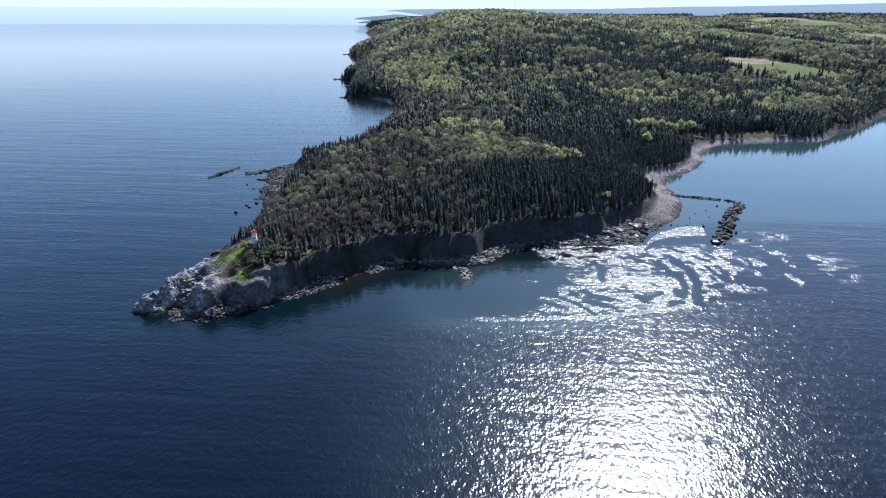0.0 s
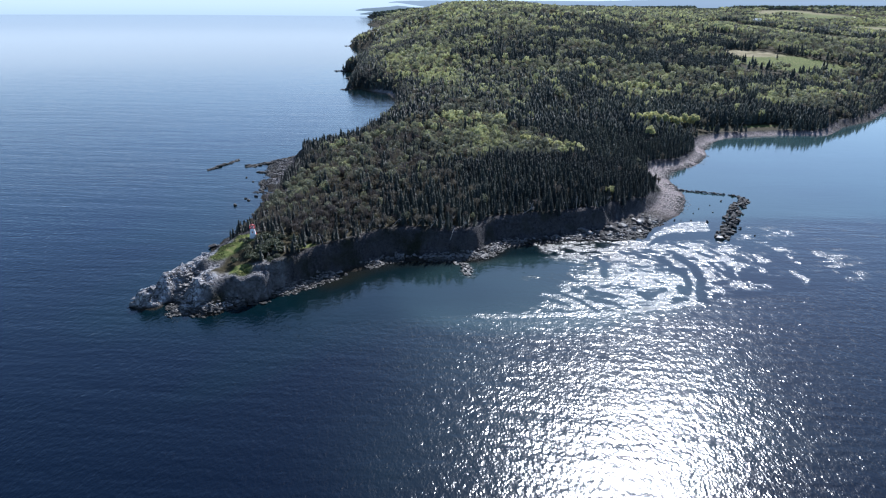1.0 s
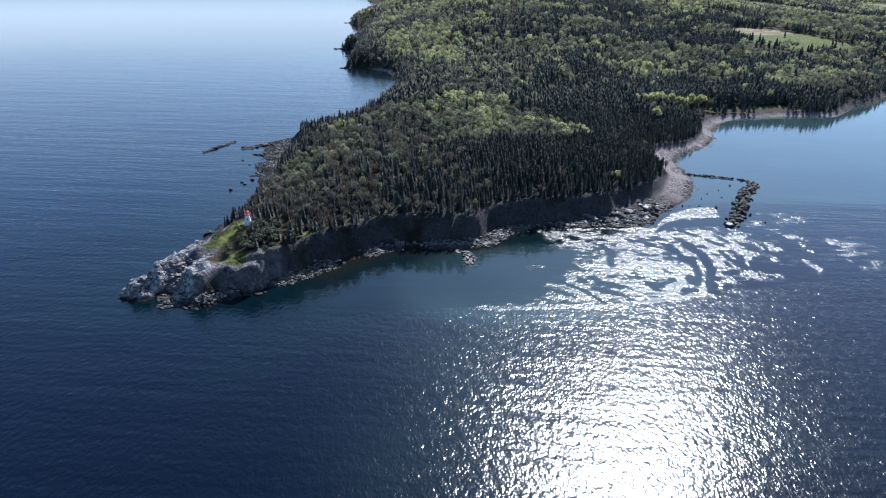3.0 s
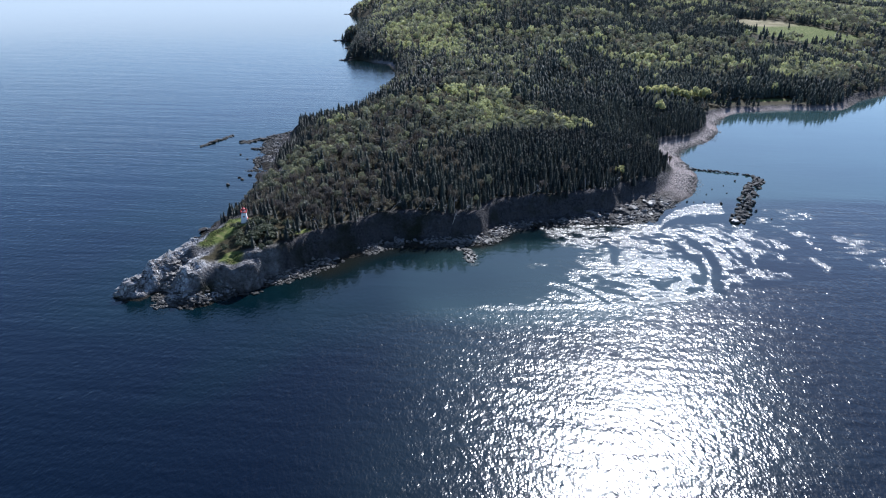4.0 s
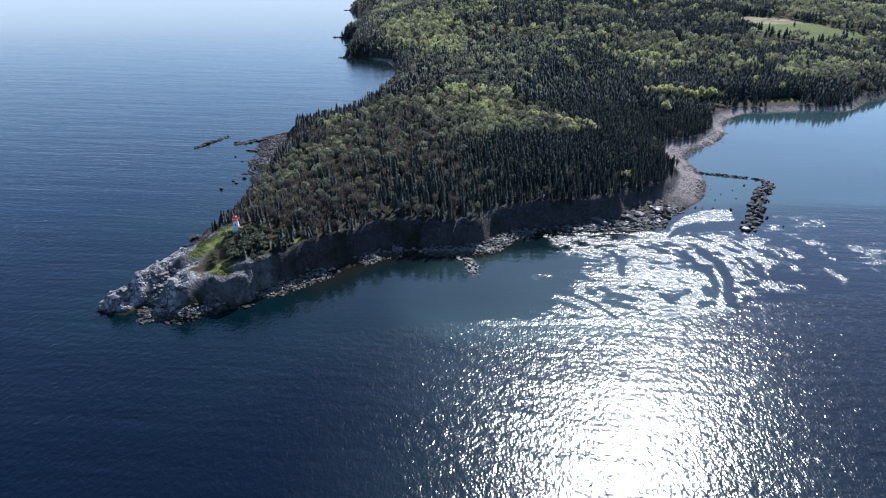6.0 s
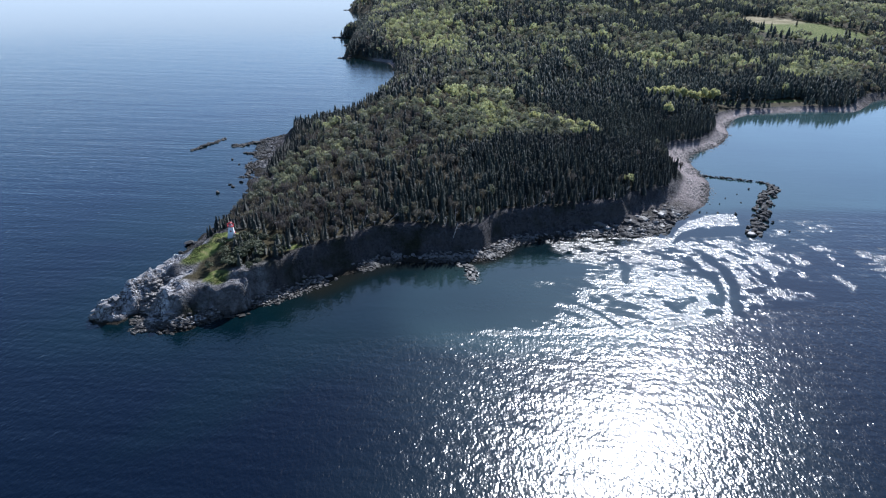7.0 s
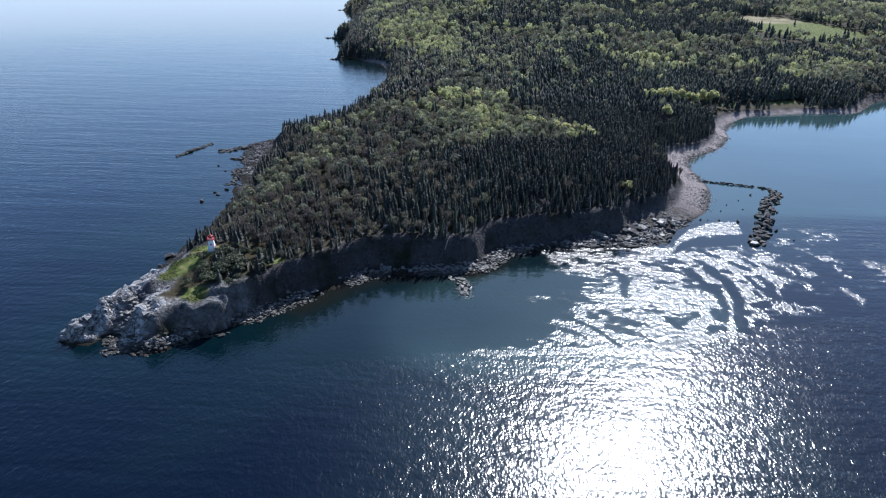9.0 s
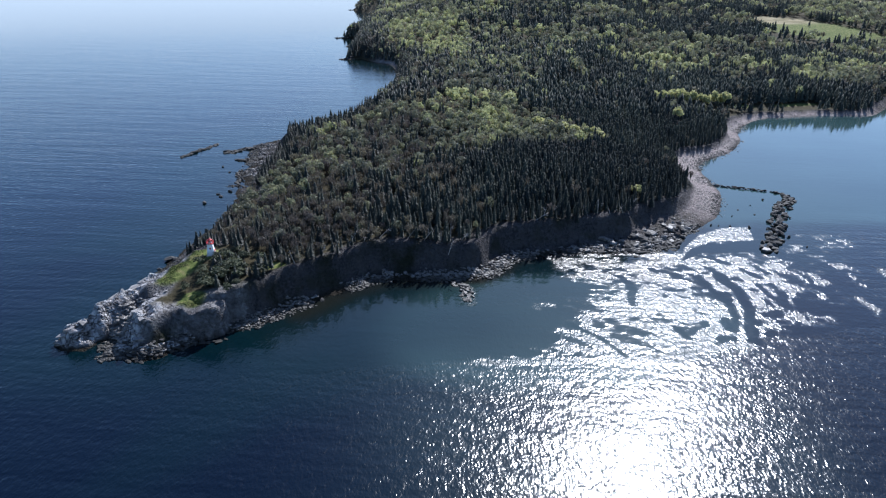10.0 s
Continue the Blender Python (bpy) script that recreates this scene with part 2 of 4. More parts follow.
def coast():
    """The shore as one smooth closed line, with the profile of each stretch run into the next."""
    pts, prof = [], []
    for p, *way in STRETCHES:
        pts += way
        prof += [p] * len(way)
    pts, prof = np.array(pts, float), np.array(prof, float)
    n, out, outp = len(pts), [], []
    for i in range(n):
        a, b, c, d = (pts[(i + k) % n] for k in (-1, 0, 1, 2))
        k = int(np.clip(np.linalg.norm(c - b) / 4, 4, 16))
        for s in np.arange(k) / k:
            out.append(0.5 * (2 * b + (c - a) * s + (2 * a - 5 * b + 4 * c - d) * s * s + (3 * b - a - 3 * c + d) * s**3))
            outp.append(prof[i] * (1 - s) + prof[(i + 1) % n] * s)
    return np.array(out), np.array(outp)


LINE, PROFILE = coast()


def inland(x, y):
    """Metres inland of the shore (below 0 at sea), and the profile of the nearest shore."""
    a, b = LINE, np.roll(LINE, -1, 0)
    ab = b - a
    ll = (ab**2).sum(1)
    dist, prof = np.empty(len(x)), np.empty((len(x), 5))
    for i in range(0, len(x), 8000):
        px, py = x[i:i + 8000, None], y[i:i + 8000, None]
        s = np.clip(((px - a[:, 0]) * ab[:, 0] + (py - a[:, 1]) * ab[:, 1]) / ll, 0, 1)
        q = (a[:, 0] + s * ab[:, 0] - px) ** 2 + (a[:, 1] + s * ab[:, 1] - py) ** 2
        k = q.argmin(1)
        cross = ((a[:, 1] > py) != (b[:, 1] > py)) & (px < ab[:, 0] * (py - a[:, 1]) / np.where(ab[:, 1] == 0, 1e-9, ab[:, 1]) + a[:, 0])
        inside = cross.sum(1) % 2 == 1
        dist[i:i + 8000] = np.sqrt(q[np.arange(len(k)), k]) * np.where(inside, 1, -1)
        q = np.sqrt(q)
        w = np.exp((q.min(1, keepdims=True) - q) / 5.0)
        prof[i:i + 8000] = w @ PROFILE / w.sum(1, keepdims=True)
    return dist, prof


def upland(x, y, d):
    """The lie of the land behind the shore: plateau, wooded hill, lowland and far ridge."""
    hill = 75 * np.exp(-(((x - 60) / 520) ** 2) * np.where(x > 60, 1.0, 1.2)) * step(650, 2050, y) * (1 - 0.55 * step(2300, 3600, y))
    plateau = 4.0 * step(15, 90, d)
    low = 24 * step(700, 1600, y) * step(250, 700, x) + 16 * step(1500, 3000, y)
    ridge = 46 * step(3300, 4850, y + 0.25 * x) * step(300, 3200, x + 0.1 * y) + 4 * step(3500, 4850, y) * step(-600, 900, x)
    roll = 5 * fuzz(x, y, 260, 5, 3) * step(60, 300, d)
    return plateau + (hill + low + ridge) * step(20, 260, d) + roll


def oval(x, y, cx, cy, rx, ry, turn=0.0):
    """1 inside the oval, falling to 0 at its edge and outside."""
    c, s = math.cos(radians(turn)), math.sin(radians(turn))
    u, v = ((x - cx) * c + (y - cy) * s) / rx, (-(x - cx) * s + (y - cy) * c) / ry
    return 1 - step(0.75, 1.1, np.hypot(u, v) + 0.12 * fuzz(x, y, (rx + ry) * 0.6, 31, 3))


MEADOWS = ((-118, 323, 6.5, 13, -25), (-105, 303, 6, 6, -20), (-112, 335, 8, 6, 0), (-83, 330, 7, 3.5, 20), (605, 1105, 42, 30, 40), (246, 749, 14, 7, 15), (302, 766, 26, 4.0, 17),
           (920, 1820, 90, 110, -40), (1340, 2500, 170, 190, 20), (1090, 2700, 100, 90, -5), (1800, 2950, 200, 150, -12), (860, 2300, 80, 60, 0), (1500, 3500, 200, 130, 0), (900, 3350, 160, 100, 0))


def within(x, y, corners):
    """Metres inside the outline (below 0 outside)."""
    best, odd = np.full(x.shape, 1e9), np.zeros(x.shape, bool)
    for (ax, ay), (bx, by) in zip(corners, corners[1:] + corners[:1]):
        ux, uy = bx - ax, by - ay
        s = np.clip(((x - ax) * ux + (y - ay) * uy) / (ux * ux + uy * uy), 0, 1)
        best = np.minimum(best, np.hypot(x - ax - s * ux, y - ay - s * uy))
        if uy:
            odd ^= ((ay > y) != (by > y)) & (x < ux * (y - ay) / uy + ax)
    return np.where(odd, best, -best)


FIELD = [(452, 1390), (494, 1397), (545, 1363), (586, 1289), (625, 1245), (564, 1160), (508, 1160), (455, 1212), (438, 1280)]
HEATH = [(415, 1250), (455, 1212), (508, 1160), (505, 1105), (440, 1060), (388, 1110)]


def meadow(x, y):
    m = np.zeros_like(x)
    for o in MEADOWS:
        m = np.maximum(m, oval(x, y, *o))
    m = np.maximum(m, step(-6, 6, within(x, y, FIELD) + 8 * fuzz(x, y, 60, 35, 3)))
    farmland = step(0.09, 0.15, fuzz(x, y * 0.55, 210, 77, 2)) * step(1450, 1700, y) * step(0.26, 0.34, x / y)
    return np.maximum(m, farmland)


def beside(x, y, way, wide):
    """1 on the line through the points of way, falling to 0 at the distance wide."""
    best = np.full(x.shape, 1e9)
    for (ax, ay), (bx, by) in zip(way, way[1:]):
        ux, uy = bx - ax, by - ay
        s = np.clip(((x - ax) * ux + (y - ay) * uy) / (ux * ux + uy * uy), 0, 1)
        best = np.minimum(best, np.hypot(x - ax - s * ux, y - ay - s * uy))
    return 1 - step(0.4 * wide, wide, best)


def ground_height(x, y):
    d0, p = inland(x, y)
    near = 1 - step(640, 800, y)
    d = d0 + near * (1.6 * fuzz(x, y, 14, 3, 4)) * (1 - 0.6 * p[:, 4])
    bw, bh, cw, ch, pebbles = p.T
    shore = bh * np.clip(d / bw, 0, 1)
    gully = near * np.where(x < -50, 1.5, 3.0) * fuzz(x, y, 24, 21, 4) * step(bw - 1, bw + 3, d) * (1 - 0.8 * pebbles)
    cliff = ch * step(0, 1, (d + gully - bw) / cw)
    sea_bed = np.where(d < 0, np.maximum(d * 0.22, -7), 0)
    z = shore + cliff + sea_bed + np.where(d > 0, upland(x, y, d), 0)
    # broken rock: sharp ridges on bare slopes, loose blocks on the foreshore
    slope = step(-6, 2, d) * (1 - step(bw + cw, bw + cw + 6, d))
    ridged = (1 - 2 * np.abs(fuzz(x, y, 11, 8, 4))) * 1.5 + fuzz(x, y, 3.2, 9, 3) * 0.7
    rocky = 1 - 0.85 * np.clip(pebbles, 0, 1)
    point = oval(x, y, -131, 303, 24, 36, -18)
    bent, cross = x * 0.8 + y * 0.6, y * 0.8 - x * 0.6
    crags = (1 - 2 * np.abs(fuzz(bent, cross * 0.5, 9, 14, 2))) * 1.4 + (1 - 2 * np.abs(fuzz(x, y, 3.4, 15, 2))) * 0.8 - 0.8
    crags += 4.4 * beside(x, y, [(-147, 286), (-142, 297), (-137, 309), (-130, 322)], 6.5) * (0.8 + 0.5 * fuzz(x, y, 9, 18, 2))
    crags -= 3.6 * beside(x, y, [(-132, 283), (-130, 294), (-126, 306), (-122, 312)], 6)
    crags += 2.2 * beside(x, y, [(-114, 283), (-119, 294), (-119, 306)], 6)
    z = z + near * slope * rocky * (ridged - 0.6) * np.where(d < bw, 0.75, 1.0) + point * crags * step(-1, 3, d) * (1 - np.maximum(oval(x, y, -117, 321, 14, 20, -25), oval(x, y, -102, 299, 8, 8, 0))) + 2.2 * np.exp(-((x + 109) ** 2 + (y - 334) ** 2) / 200)
    bluff = step(0.0, 0.7, oval(x, y, -101, 301.5, 9.5, 9.0, 20))
    z = np.maximum(z, bluff * (11.2 + 1.9 * fuzz(x, y, 6, 19, 3)) - 8 * (bluff < 0.05))
    ledges = 1.4 * (np.floor(z / 1.4 + 0.6 * fuzz(x, y, 7, 16, 3)) + np.mod(z / 1.4 + 0.6 * fuzz(x, y, 7, 16, 3), 1) ** 5)
    z = np.where((d > -1) & (z > 0.4), z + 0.6 * point * (ledges - z) * (1 - oval(x, y, -117, 321, 14, 20, -25)), z)
    return z, d, p


def spread(lo, hi, grow, cell, *cores):
    """Grid lines, evenly spaced in each core (from, to, cell) and wider and wider out to lo and hi."""
    core = [v for a, b, c in cores for v in np.arange(a, b, c)]
    up, s = [core[-1]], cell
    while up[-1] < hi:
        s *= grow
        up.append(up[-1] + s)
    down, s = [core[0]], cell
    while down[-1] > lo:
        s *= grow
        down.append(down[-1] - s)
    return np.clip(np.array(down[:0:-1] + core + up[1:]), lo, hi)


def sheet(name, xs, ys, z, keep=None, **values):
    nx, ny = len(xs), len(ys)
    gx, gy = np.meshgrid(xs, ys)
    co = np.stack([gx.ravel(), gy.ravel(), z.ravel()], 1)
    i = np.arange(nx * ny).reshape(ny, nx)
    quads = np.stack([i[:-1, :-1], i[:-1, 1:], i[1:, 1:], i[1:, :-1]], -1).reshape(-1, 4)
    if keep is not None:
        quads = quads[keep.ravel()[quads].any(1)]
        used = np.unique(quads)
        back = np.zeros(len(co), int)
        back[used] = np.arange(len(used))
        co, quads = co[used], back[quads]
        values = {k: v.ravel()[used] for k, v in values.items()}
    return mesh_from(name, co, quads, smooth=True, **values)


def mesh_from(name, co, faces, smooth=False, **values):
    me = bpy.data.meshes.new(name)
    n, k = faces.shape
    me.vertices.add(len(co))
    me.vertices.foreach_set("co", np.asarray(co, np.float32).ravel())
    me.loops.add(n * k)
    me.loops.foreach_set("vertex_index", faces.astype(np.int32).ravel())
    me.polygons.add(n)
    me.polygons.foreach_set("loop_start", np.arange(0, n * k, k, dtype=np.int32))
    me.polygons.foreach_set("loop_total", np.full(n, k, np.int32))
    if smooth:
        me.polygons.foreach_set("use_smooth", np.ones(n, bool))
    for key, v in values.items():
        me.attributes.new(key, "FLOAT", "POINT").data.foreach_set("value", np.asarray(v, np.float32).ravel())
    me.update()
    me.validate()
    return me


# ---- ground ----
GX = spread(-1600, 4700, 1.06, 1.6, (-260, -215, 3.5), (-215, -156, 1.6), (-156, -84, 0.75), (-84, 255, 1.6))
GY = spread(255, 4880, 1.04, 1.6, (268, 342, 0.75), (342, 620, 1.6), (620, 900, 5.0), (900, 1330, 6.0))
mx_, my_ = np.meshgrid(GX, GY)
gz, gd, gp = (v.reshape(mx_.shape + v.shape[1:]) for v in ground_height(mx_.ravel(), my_.ravel()))


bw_, cw_ = gp[..., 0], gp[..., 2]
pebble = gp[..., 4] * (1 - step(bw_, bw_ + 0.5 * cw_ + 1, gd)) * step(-8, -2, gd)
bare = 1 - step(0, 5, gd - bw_ - cw_ - 1.5 + 3 * fuzz(mx_, my_, 9, 12, 3))
bare *= 1 - 0.8 * step(650, 760, my_) * (mx_ < 0)
bare = np.maximum(bare, oval(mx_, my_, -131, 304, 13, 30, -12))
pale = np.maximum(oval(mx_, my_, -131, 303, 24, 36, -18), 0.55 * oval(mx_, my_, -98, 302, 14, 16, -30)) * (1 - 0.85 * beside(mx_, my_, [(-133, 282), (-129, 294), (-126, 305), (-121, 312)], 6)) * (1 - 0.45 * step(-116, -106, mx_ + 0.3 * (my_ - 300)))
wet = 1 - step(0.3, 1.7, gz * (1 + 1.6 * gp[..., 4]) + 0.7 * fuzz(mx_, my_, 5, 13, 3))
ground = new("ground", sheet("ground", GX, GY, gz, gz > -3.5, rock=bare, grass=meadow(mx_, my_) * step(8, 10, gz + 6 * (mx_ > 0) + 2 * fuzz(mx_, my_, 6, 33, 3)), beach=pebble * (1 - 0.6 * wet), pale=pale, hay=np.maximum(oval(mx_, my_, 478, 1372, 95, 75, -25), 0.8 * step(0.1, 0.3, fuzz(mx_, my_, 300, 88, 2)) * step(1500, 1700, my_)), wet=wet * (1 - 0.35 * pebble)))
ground.data.materials.append(GROUND)
pal = np.zeros(len(ground.data.vertices), np.float32)
ground.data.attributes["pale"].data.foreach_get("value", pal)
first = np.zeros(len(ground.data.polygons), np.int32)
ground.data.polygons.foreach_get("loop_start", first)
corner = np.zeros(len(ground.data.loops), np.int32)
ground.data.loops.foreach_get("vertex_index", corner)
ground.data.polygons.foreach_set("use_smooth", pal[corner[first]] < 0.4)
tagged(ground, "rocky wooded headland with cliffs, pebble beach and fields", "ground", kind="structure")


def lie(x, y, grid):
    """Reads a value of the ground's grid at points of the plan."""
    i = np.clip(np.searchsorted(GX, x) - 1, 0, len(GX) - 2)
    j = np.clip(np.searchsorted(GY, y) - 1, 0, len(GY) - 2)
    u, v = (x - GX[i]) / (GX[i + 1] - GX[i]), (y - GY[j]) / (GY[j + 1] - GY[j])
    return (grid[j, i] * (1 - u) + grid[j, i + 1] * u) * (1 - v) + (grid[j + 1, i] * (1 - u) + grid[j + 1, i + 1] * u) * v


# ---- sea ----
SX = spread(-4880, 4880, 1.09, 4.0, (-240, -40, 5.0), (-40, -5, 2.5), (-5, 190, 0.9), (190, 330, 5.0))
SY = spread(-2500, 4880, 1.09, 4.0, (60, 260, 5.0), (262, 278, 2.0), (278, 440, 0.9), (440, 640, 5.0))
wx, wy = np.meshgrid(SX, SY)
wd = inland(wx.ravel(), wy.ravel())[0].reshape(wx.shape)
depth = np.clip(-wd / 75 + 0.15 * fuzz(wx, wy, 60, 41, 3) + 0.5 * oval(wx, wy, -150, 290, 80, 90) , 0, 1)


# ruffled water all round; smooth in the lee of the headland, inside the breakwater and in the cove; a rip off its end
ragged = 9 * fuzz(wx, wy, 26, 45, 4)
cove = step(0, 25, wy - 412 + 0.5 * ragged - 0.1 * wx) * step(60, 90, wx)
silt = np.clip(0.8 * cove + 0.42 * oval(wx, wy, 35, 318, 80, 46, 12) * (1 - step(-7, -1, wd)) + 0.16 * oval(wx, wy, 10, 230, 110, 70, 0) + 0.12 * fuzz(wx, wy, 50, 57, 3), 0, 1) * step(-60, 0, wx)
FRONT = [(-70, 270), (4, 287), (24, 288), (57, 293), (80, 300), (105, 309), (130, 315), (176, 330), (260, 350)]
RIP = [(20, 380), (45, 402), (76, 408), (97, 412), (100, 398), (105, 394), (137, 397), (145, 390), (151, 371), (148, 354), (132, 340), (118, 320), (107, 309), (57, 293), (7, 286.5), (24, 295), (37, 313), (46, 324), (51, 341), (58, 354), (43, 363)]
front = wy - np.interp(wx, *zip(*FRONT)) + 0.1 * ragged
lee = step(0, 5, front) * step(-100, -30, wx) * (1 - 0.6 * step(110, 180, wx))
far_r, far_a = np.hypot(wx - 75, wy - 345), np.arctan2(wy - 345, wx - 75)
bands = fuzz(far_r + 3.0 * fuzz(wx, wy, 22, 46, 2), far_a * 13, 4.2, 47, 2)
combed = fuzz(wx * 0.2 + 0.05 * wy, wy, 3.2, 44, 3)
specks = fuzz(wx * 0.7, wy, 3.2, 48, 2)
torn = np.where(wx < 75, 9 * combed, 0) + 8 * bands + 5 * fuzz(wx, wy, 12, 42, 3) + 6 * specks
rip = step(-4, 4, within(wx, wy, RIP) + 0.9 * torn) * (1 - cove)
holes = step(0.05, 0.50, bands * step(16, 30, far_r) + 0.6 * specks + 0.3 * fuzz(wx, wy, 16, 58, 2))
chop = 0.34 + 0.15 * step(-45, 20, wx) - 0.11 * step(70, 140, wx - 0.2 * (wy - 290)) + 0.10 * fuzz(wx, wy, 130, 43, 4) * (1 - cove)
chop = chop * (1 - 0.80 * lee) * (1 - 0.85 * cove)
chop += rip * (1.0 - 0.9 * holes)
glints = step(0.16, 0.38, bands + 0.5 * fuzz(wx, wy, 8, 49, 2) + 0.5 * specks) * oval(wx, wy, 158, 352, 52, 44, 20) * step(3, 16, front) * (1 - rip) * (1 - cove)
chop += 0.85 * glints
chop += 0.8 * lee * (1 - rip) * step(0.10, 0.48, 0.6 * specks + 0.5 * fuzz(wx * 0.4, wy, 9, 53, 3)) * step(5, 50, wx) * (1 - cove)
chop += 0.65 * step(0.12, 0.45, 0.7 * fuzz(wx, wy, 9, 52, 3) + 0.5 * specks) * oval(wx, wy, 168, 392, 48, 34, 10) * (1 - step(425, 445, wy))
chop += 0.55 * beside(wx, wy + 0.1 * ragged, FRONT[1:6], 2.4)
WHITE_PATCH = [(104, 400), (116, 420), (133, 431), (147, 434), (143, 414), (120, 409), (108, 400), (102, 392)]
SLICK = [(99, 384), (107, 399), (115, 406.5), (143, 412.5), (141, 400), (125, 396.5), (111, 396)]
chop = np.where(within(wx, wy, WHITE_PATCH) + 0.2 * ragged > 0, 1.0, chop)
for way, wide in (([(66, 363), (69.5, 352), (67, 337)], 2.2), ([(38, 316), (48, 308), (57, 296)], 1.8), ([(104, 369), (104, 354), (105, 345)], 1.8), ([(112, 369), (116, 358), (114, 341)], 3.0), ([(115, 338), (110, 324), (107, 310)], 3.0),
                  ([(107, 343), (106, 329), (102, 318)], 2.4), ([(80, 320), (84, 311)], 1.8), ([(130, 383), (135, 373)], 2.0), ([(127, 361), (128, 349)], 2.0), ([(104, 354), (107, 340)], 1.8)):
    chop -= 0.9 * beside(wx + 0.3 * ragged, wy + 0.3 * ragged, way, 1.25 * wide)
chop -= 1.2 * step(-1, 1, within(wx, wy, SLICK) + 0.12 * ragged)
chop += 0.6 * beside(wx, wy, [(-6, 350), (-2, 344), (-1, 332)], 5)
chop = np.clip(chop, 0.03, 1.45) * (1 - 0.88 * step(450, 1900, np.hypot(wx, wy)))
sea = new("sea", sheet("sea", SX, SY, np.zeros_like(wx), wd < 25, chop=chop, depth=depth, silt=silt))
sea.data.materials.append(SEA)
tagged(sea, "calm dark blue-green sea ruffled by light wind", "water", kind="structure")


# ---- trees ----
rng = np.random.default_rng(7)


def spruce_shape(tiers, spokes, seed):
    """A unit spruce, 1 high and about 0.3 wide: drooping ragged skirts, one above another. Returns points and triangles."""
    r = np.random.default_rng(seed)
    co, tri = [], []
    for k in range(tiers):
        f = k / tiers
        low, top = 0.10 + 0.82 * f, min(1.0, 0.10 + 0.82 * f + 1.35 * 0.9 / tiers + 0.03)
        rad = 0.17 * (1 - f) ** 0.85 + 0.018
        base = len(co)
        co.append((r.normal(0, 0.006), r.normal(0, 0.006), top))
        off = r.uniform(0, 6.28)
        for s in range(2 * spokes):
            a = off + math.pi * s / spokes + r.normal(0, 0.10)
            q = rad * (r.uniform(0.8, 1.25) if s % 2 == 0 else r.uniform(0.35, 0.55))
            co.append((q * math.cos(a), q * math.sin(a), low + (r.uniform(-0.03, 0.01) if s % 2 == 0 else 0.05)))
        for s in range(2 * spokes):
            tri.append((base, base + 1 + s, base + 1 + (s + 1) % (2 * spokes)))
    return np.array(co), np.array(tri)


def leafy_shape(clumps, size, seed, open_crown=0.0):
    """A unit broadleaf crown, 1 high and about 0.7 wide, of many small leaf clumps round several limbs."""
    r = np.random.default_rng(seed)
    co, tri = [], []
    knots = [(0.0, 0.0, 0.66, 0.30)] + [(0.20 * math.cos(a) + r.normal(0, 0.03), 0.20 * math.sin(a) + r.normal(0, 0.03), r.uniform(0.48, 0.70), r.uniform(0.15, 0.22)) for a in np.arange(5) * 1.257 + r.uniform(0, 6)]
    for c in range(clumps):
        kx, ky, kz, kr = knots[c % 7 % 6]
        v = r.normal(0, 1, 3)
        v /= np.linalg.norm(v)
        v[2] = abs(v[2]) - 0.22
        p = np.array((kx, ky, kz)) + v * kr * r.uniform(0.75, 1.05)
        n = v + r.normal(0, 0.38, 3)
        n /= np.linalg.norm(n)
        u = np.cross(n, r.normal(0, 1, 3))
        u /= np.linalg.norm(u)
        w = np.cross(n, u)
        s = size * r.uniform(0.7, 1.3)
        base = len(co)
        for a in (0.0, 1.7, 3.3, 4.8):
            a += r.uniform(-0.4, 0.4)
            q = s * r.uniform(0.7, 1.2)
            co.append(p + (u * math.cos(a) + w * math.sin(a)) * q + n * r.normal(0, 0.15) * s)
        tri += [(base, base + 1, base + 2), (base, base + 2, base + 3)]
    return np.array(co), np.array(tri)


def twiggy_shape(twigs, seed):
    """A unit budding crown: thin upright blades of twigs under an open dome of small clumps."""
    r = np.random.default_rng(seed)
    co, tri = [], []
    for _ in range(twigs // 4):
        a, lean = r.uniform(0, 6.28), r.uniform(0.05, 0.30)
        z0 = r.uniform(0.18, 0.5)
        foot = np.array((0.25 * lean * math.cos(a), 0.25 * lean * math.sin(a), z0))
        tip = np.array((lean * math.cos(a), lean * math.sin(a), min(0.97, z0 + r.uniform(0.22, 0.45))))
        side = np.array((-math.sin(a), math.cos(a), 0)) * r.uniform(0.02, 0.05)
        mid = foot * 0.35 + tip * 0.65
        base = len(co)
        co += [foot, mid + side, tip, mid - side]
        tri += [(base, base + 1, base + 2), (base, base + 2, base + 3)]
    dome, over = leafy_shape(twigs - twigs // 4, 0.45 / math.sqrt(twigs), seed + 50)
    return np.concatenate([np.array(co), dome]), np.concatenate([np.array(tri), over + len(co)])


def trunk_shape(width, top, lean=0.0):
    co = [(width * math.cos(a) * s + lean * z, width * math.sin(a) * s, z) for z, s in ((-0.06, 1.0), (top * 0.5, 0.7), (top, 0.25)) for a in (0.3, 1.87, 3.44, 5.01)]
    tri = []
    for k in (0, 4):
        for s in range(4):
            a, b = k + s, k + (s + 1) % 4
            tri += [(a, b, b + 4), (a, b + 4, a + 4)]
    return np.array(co), np.array(tri)


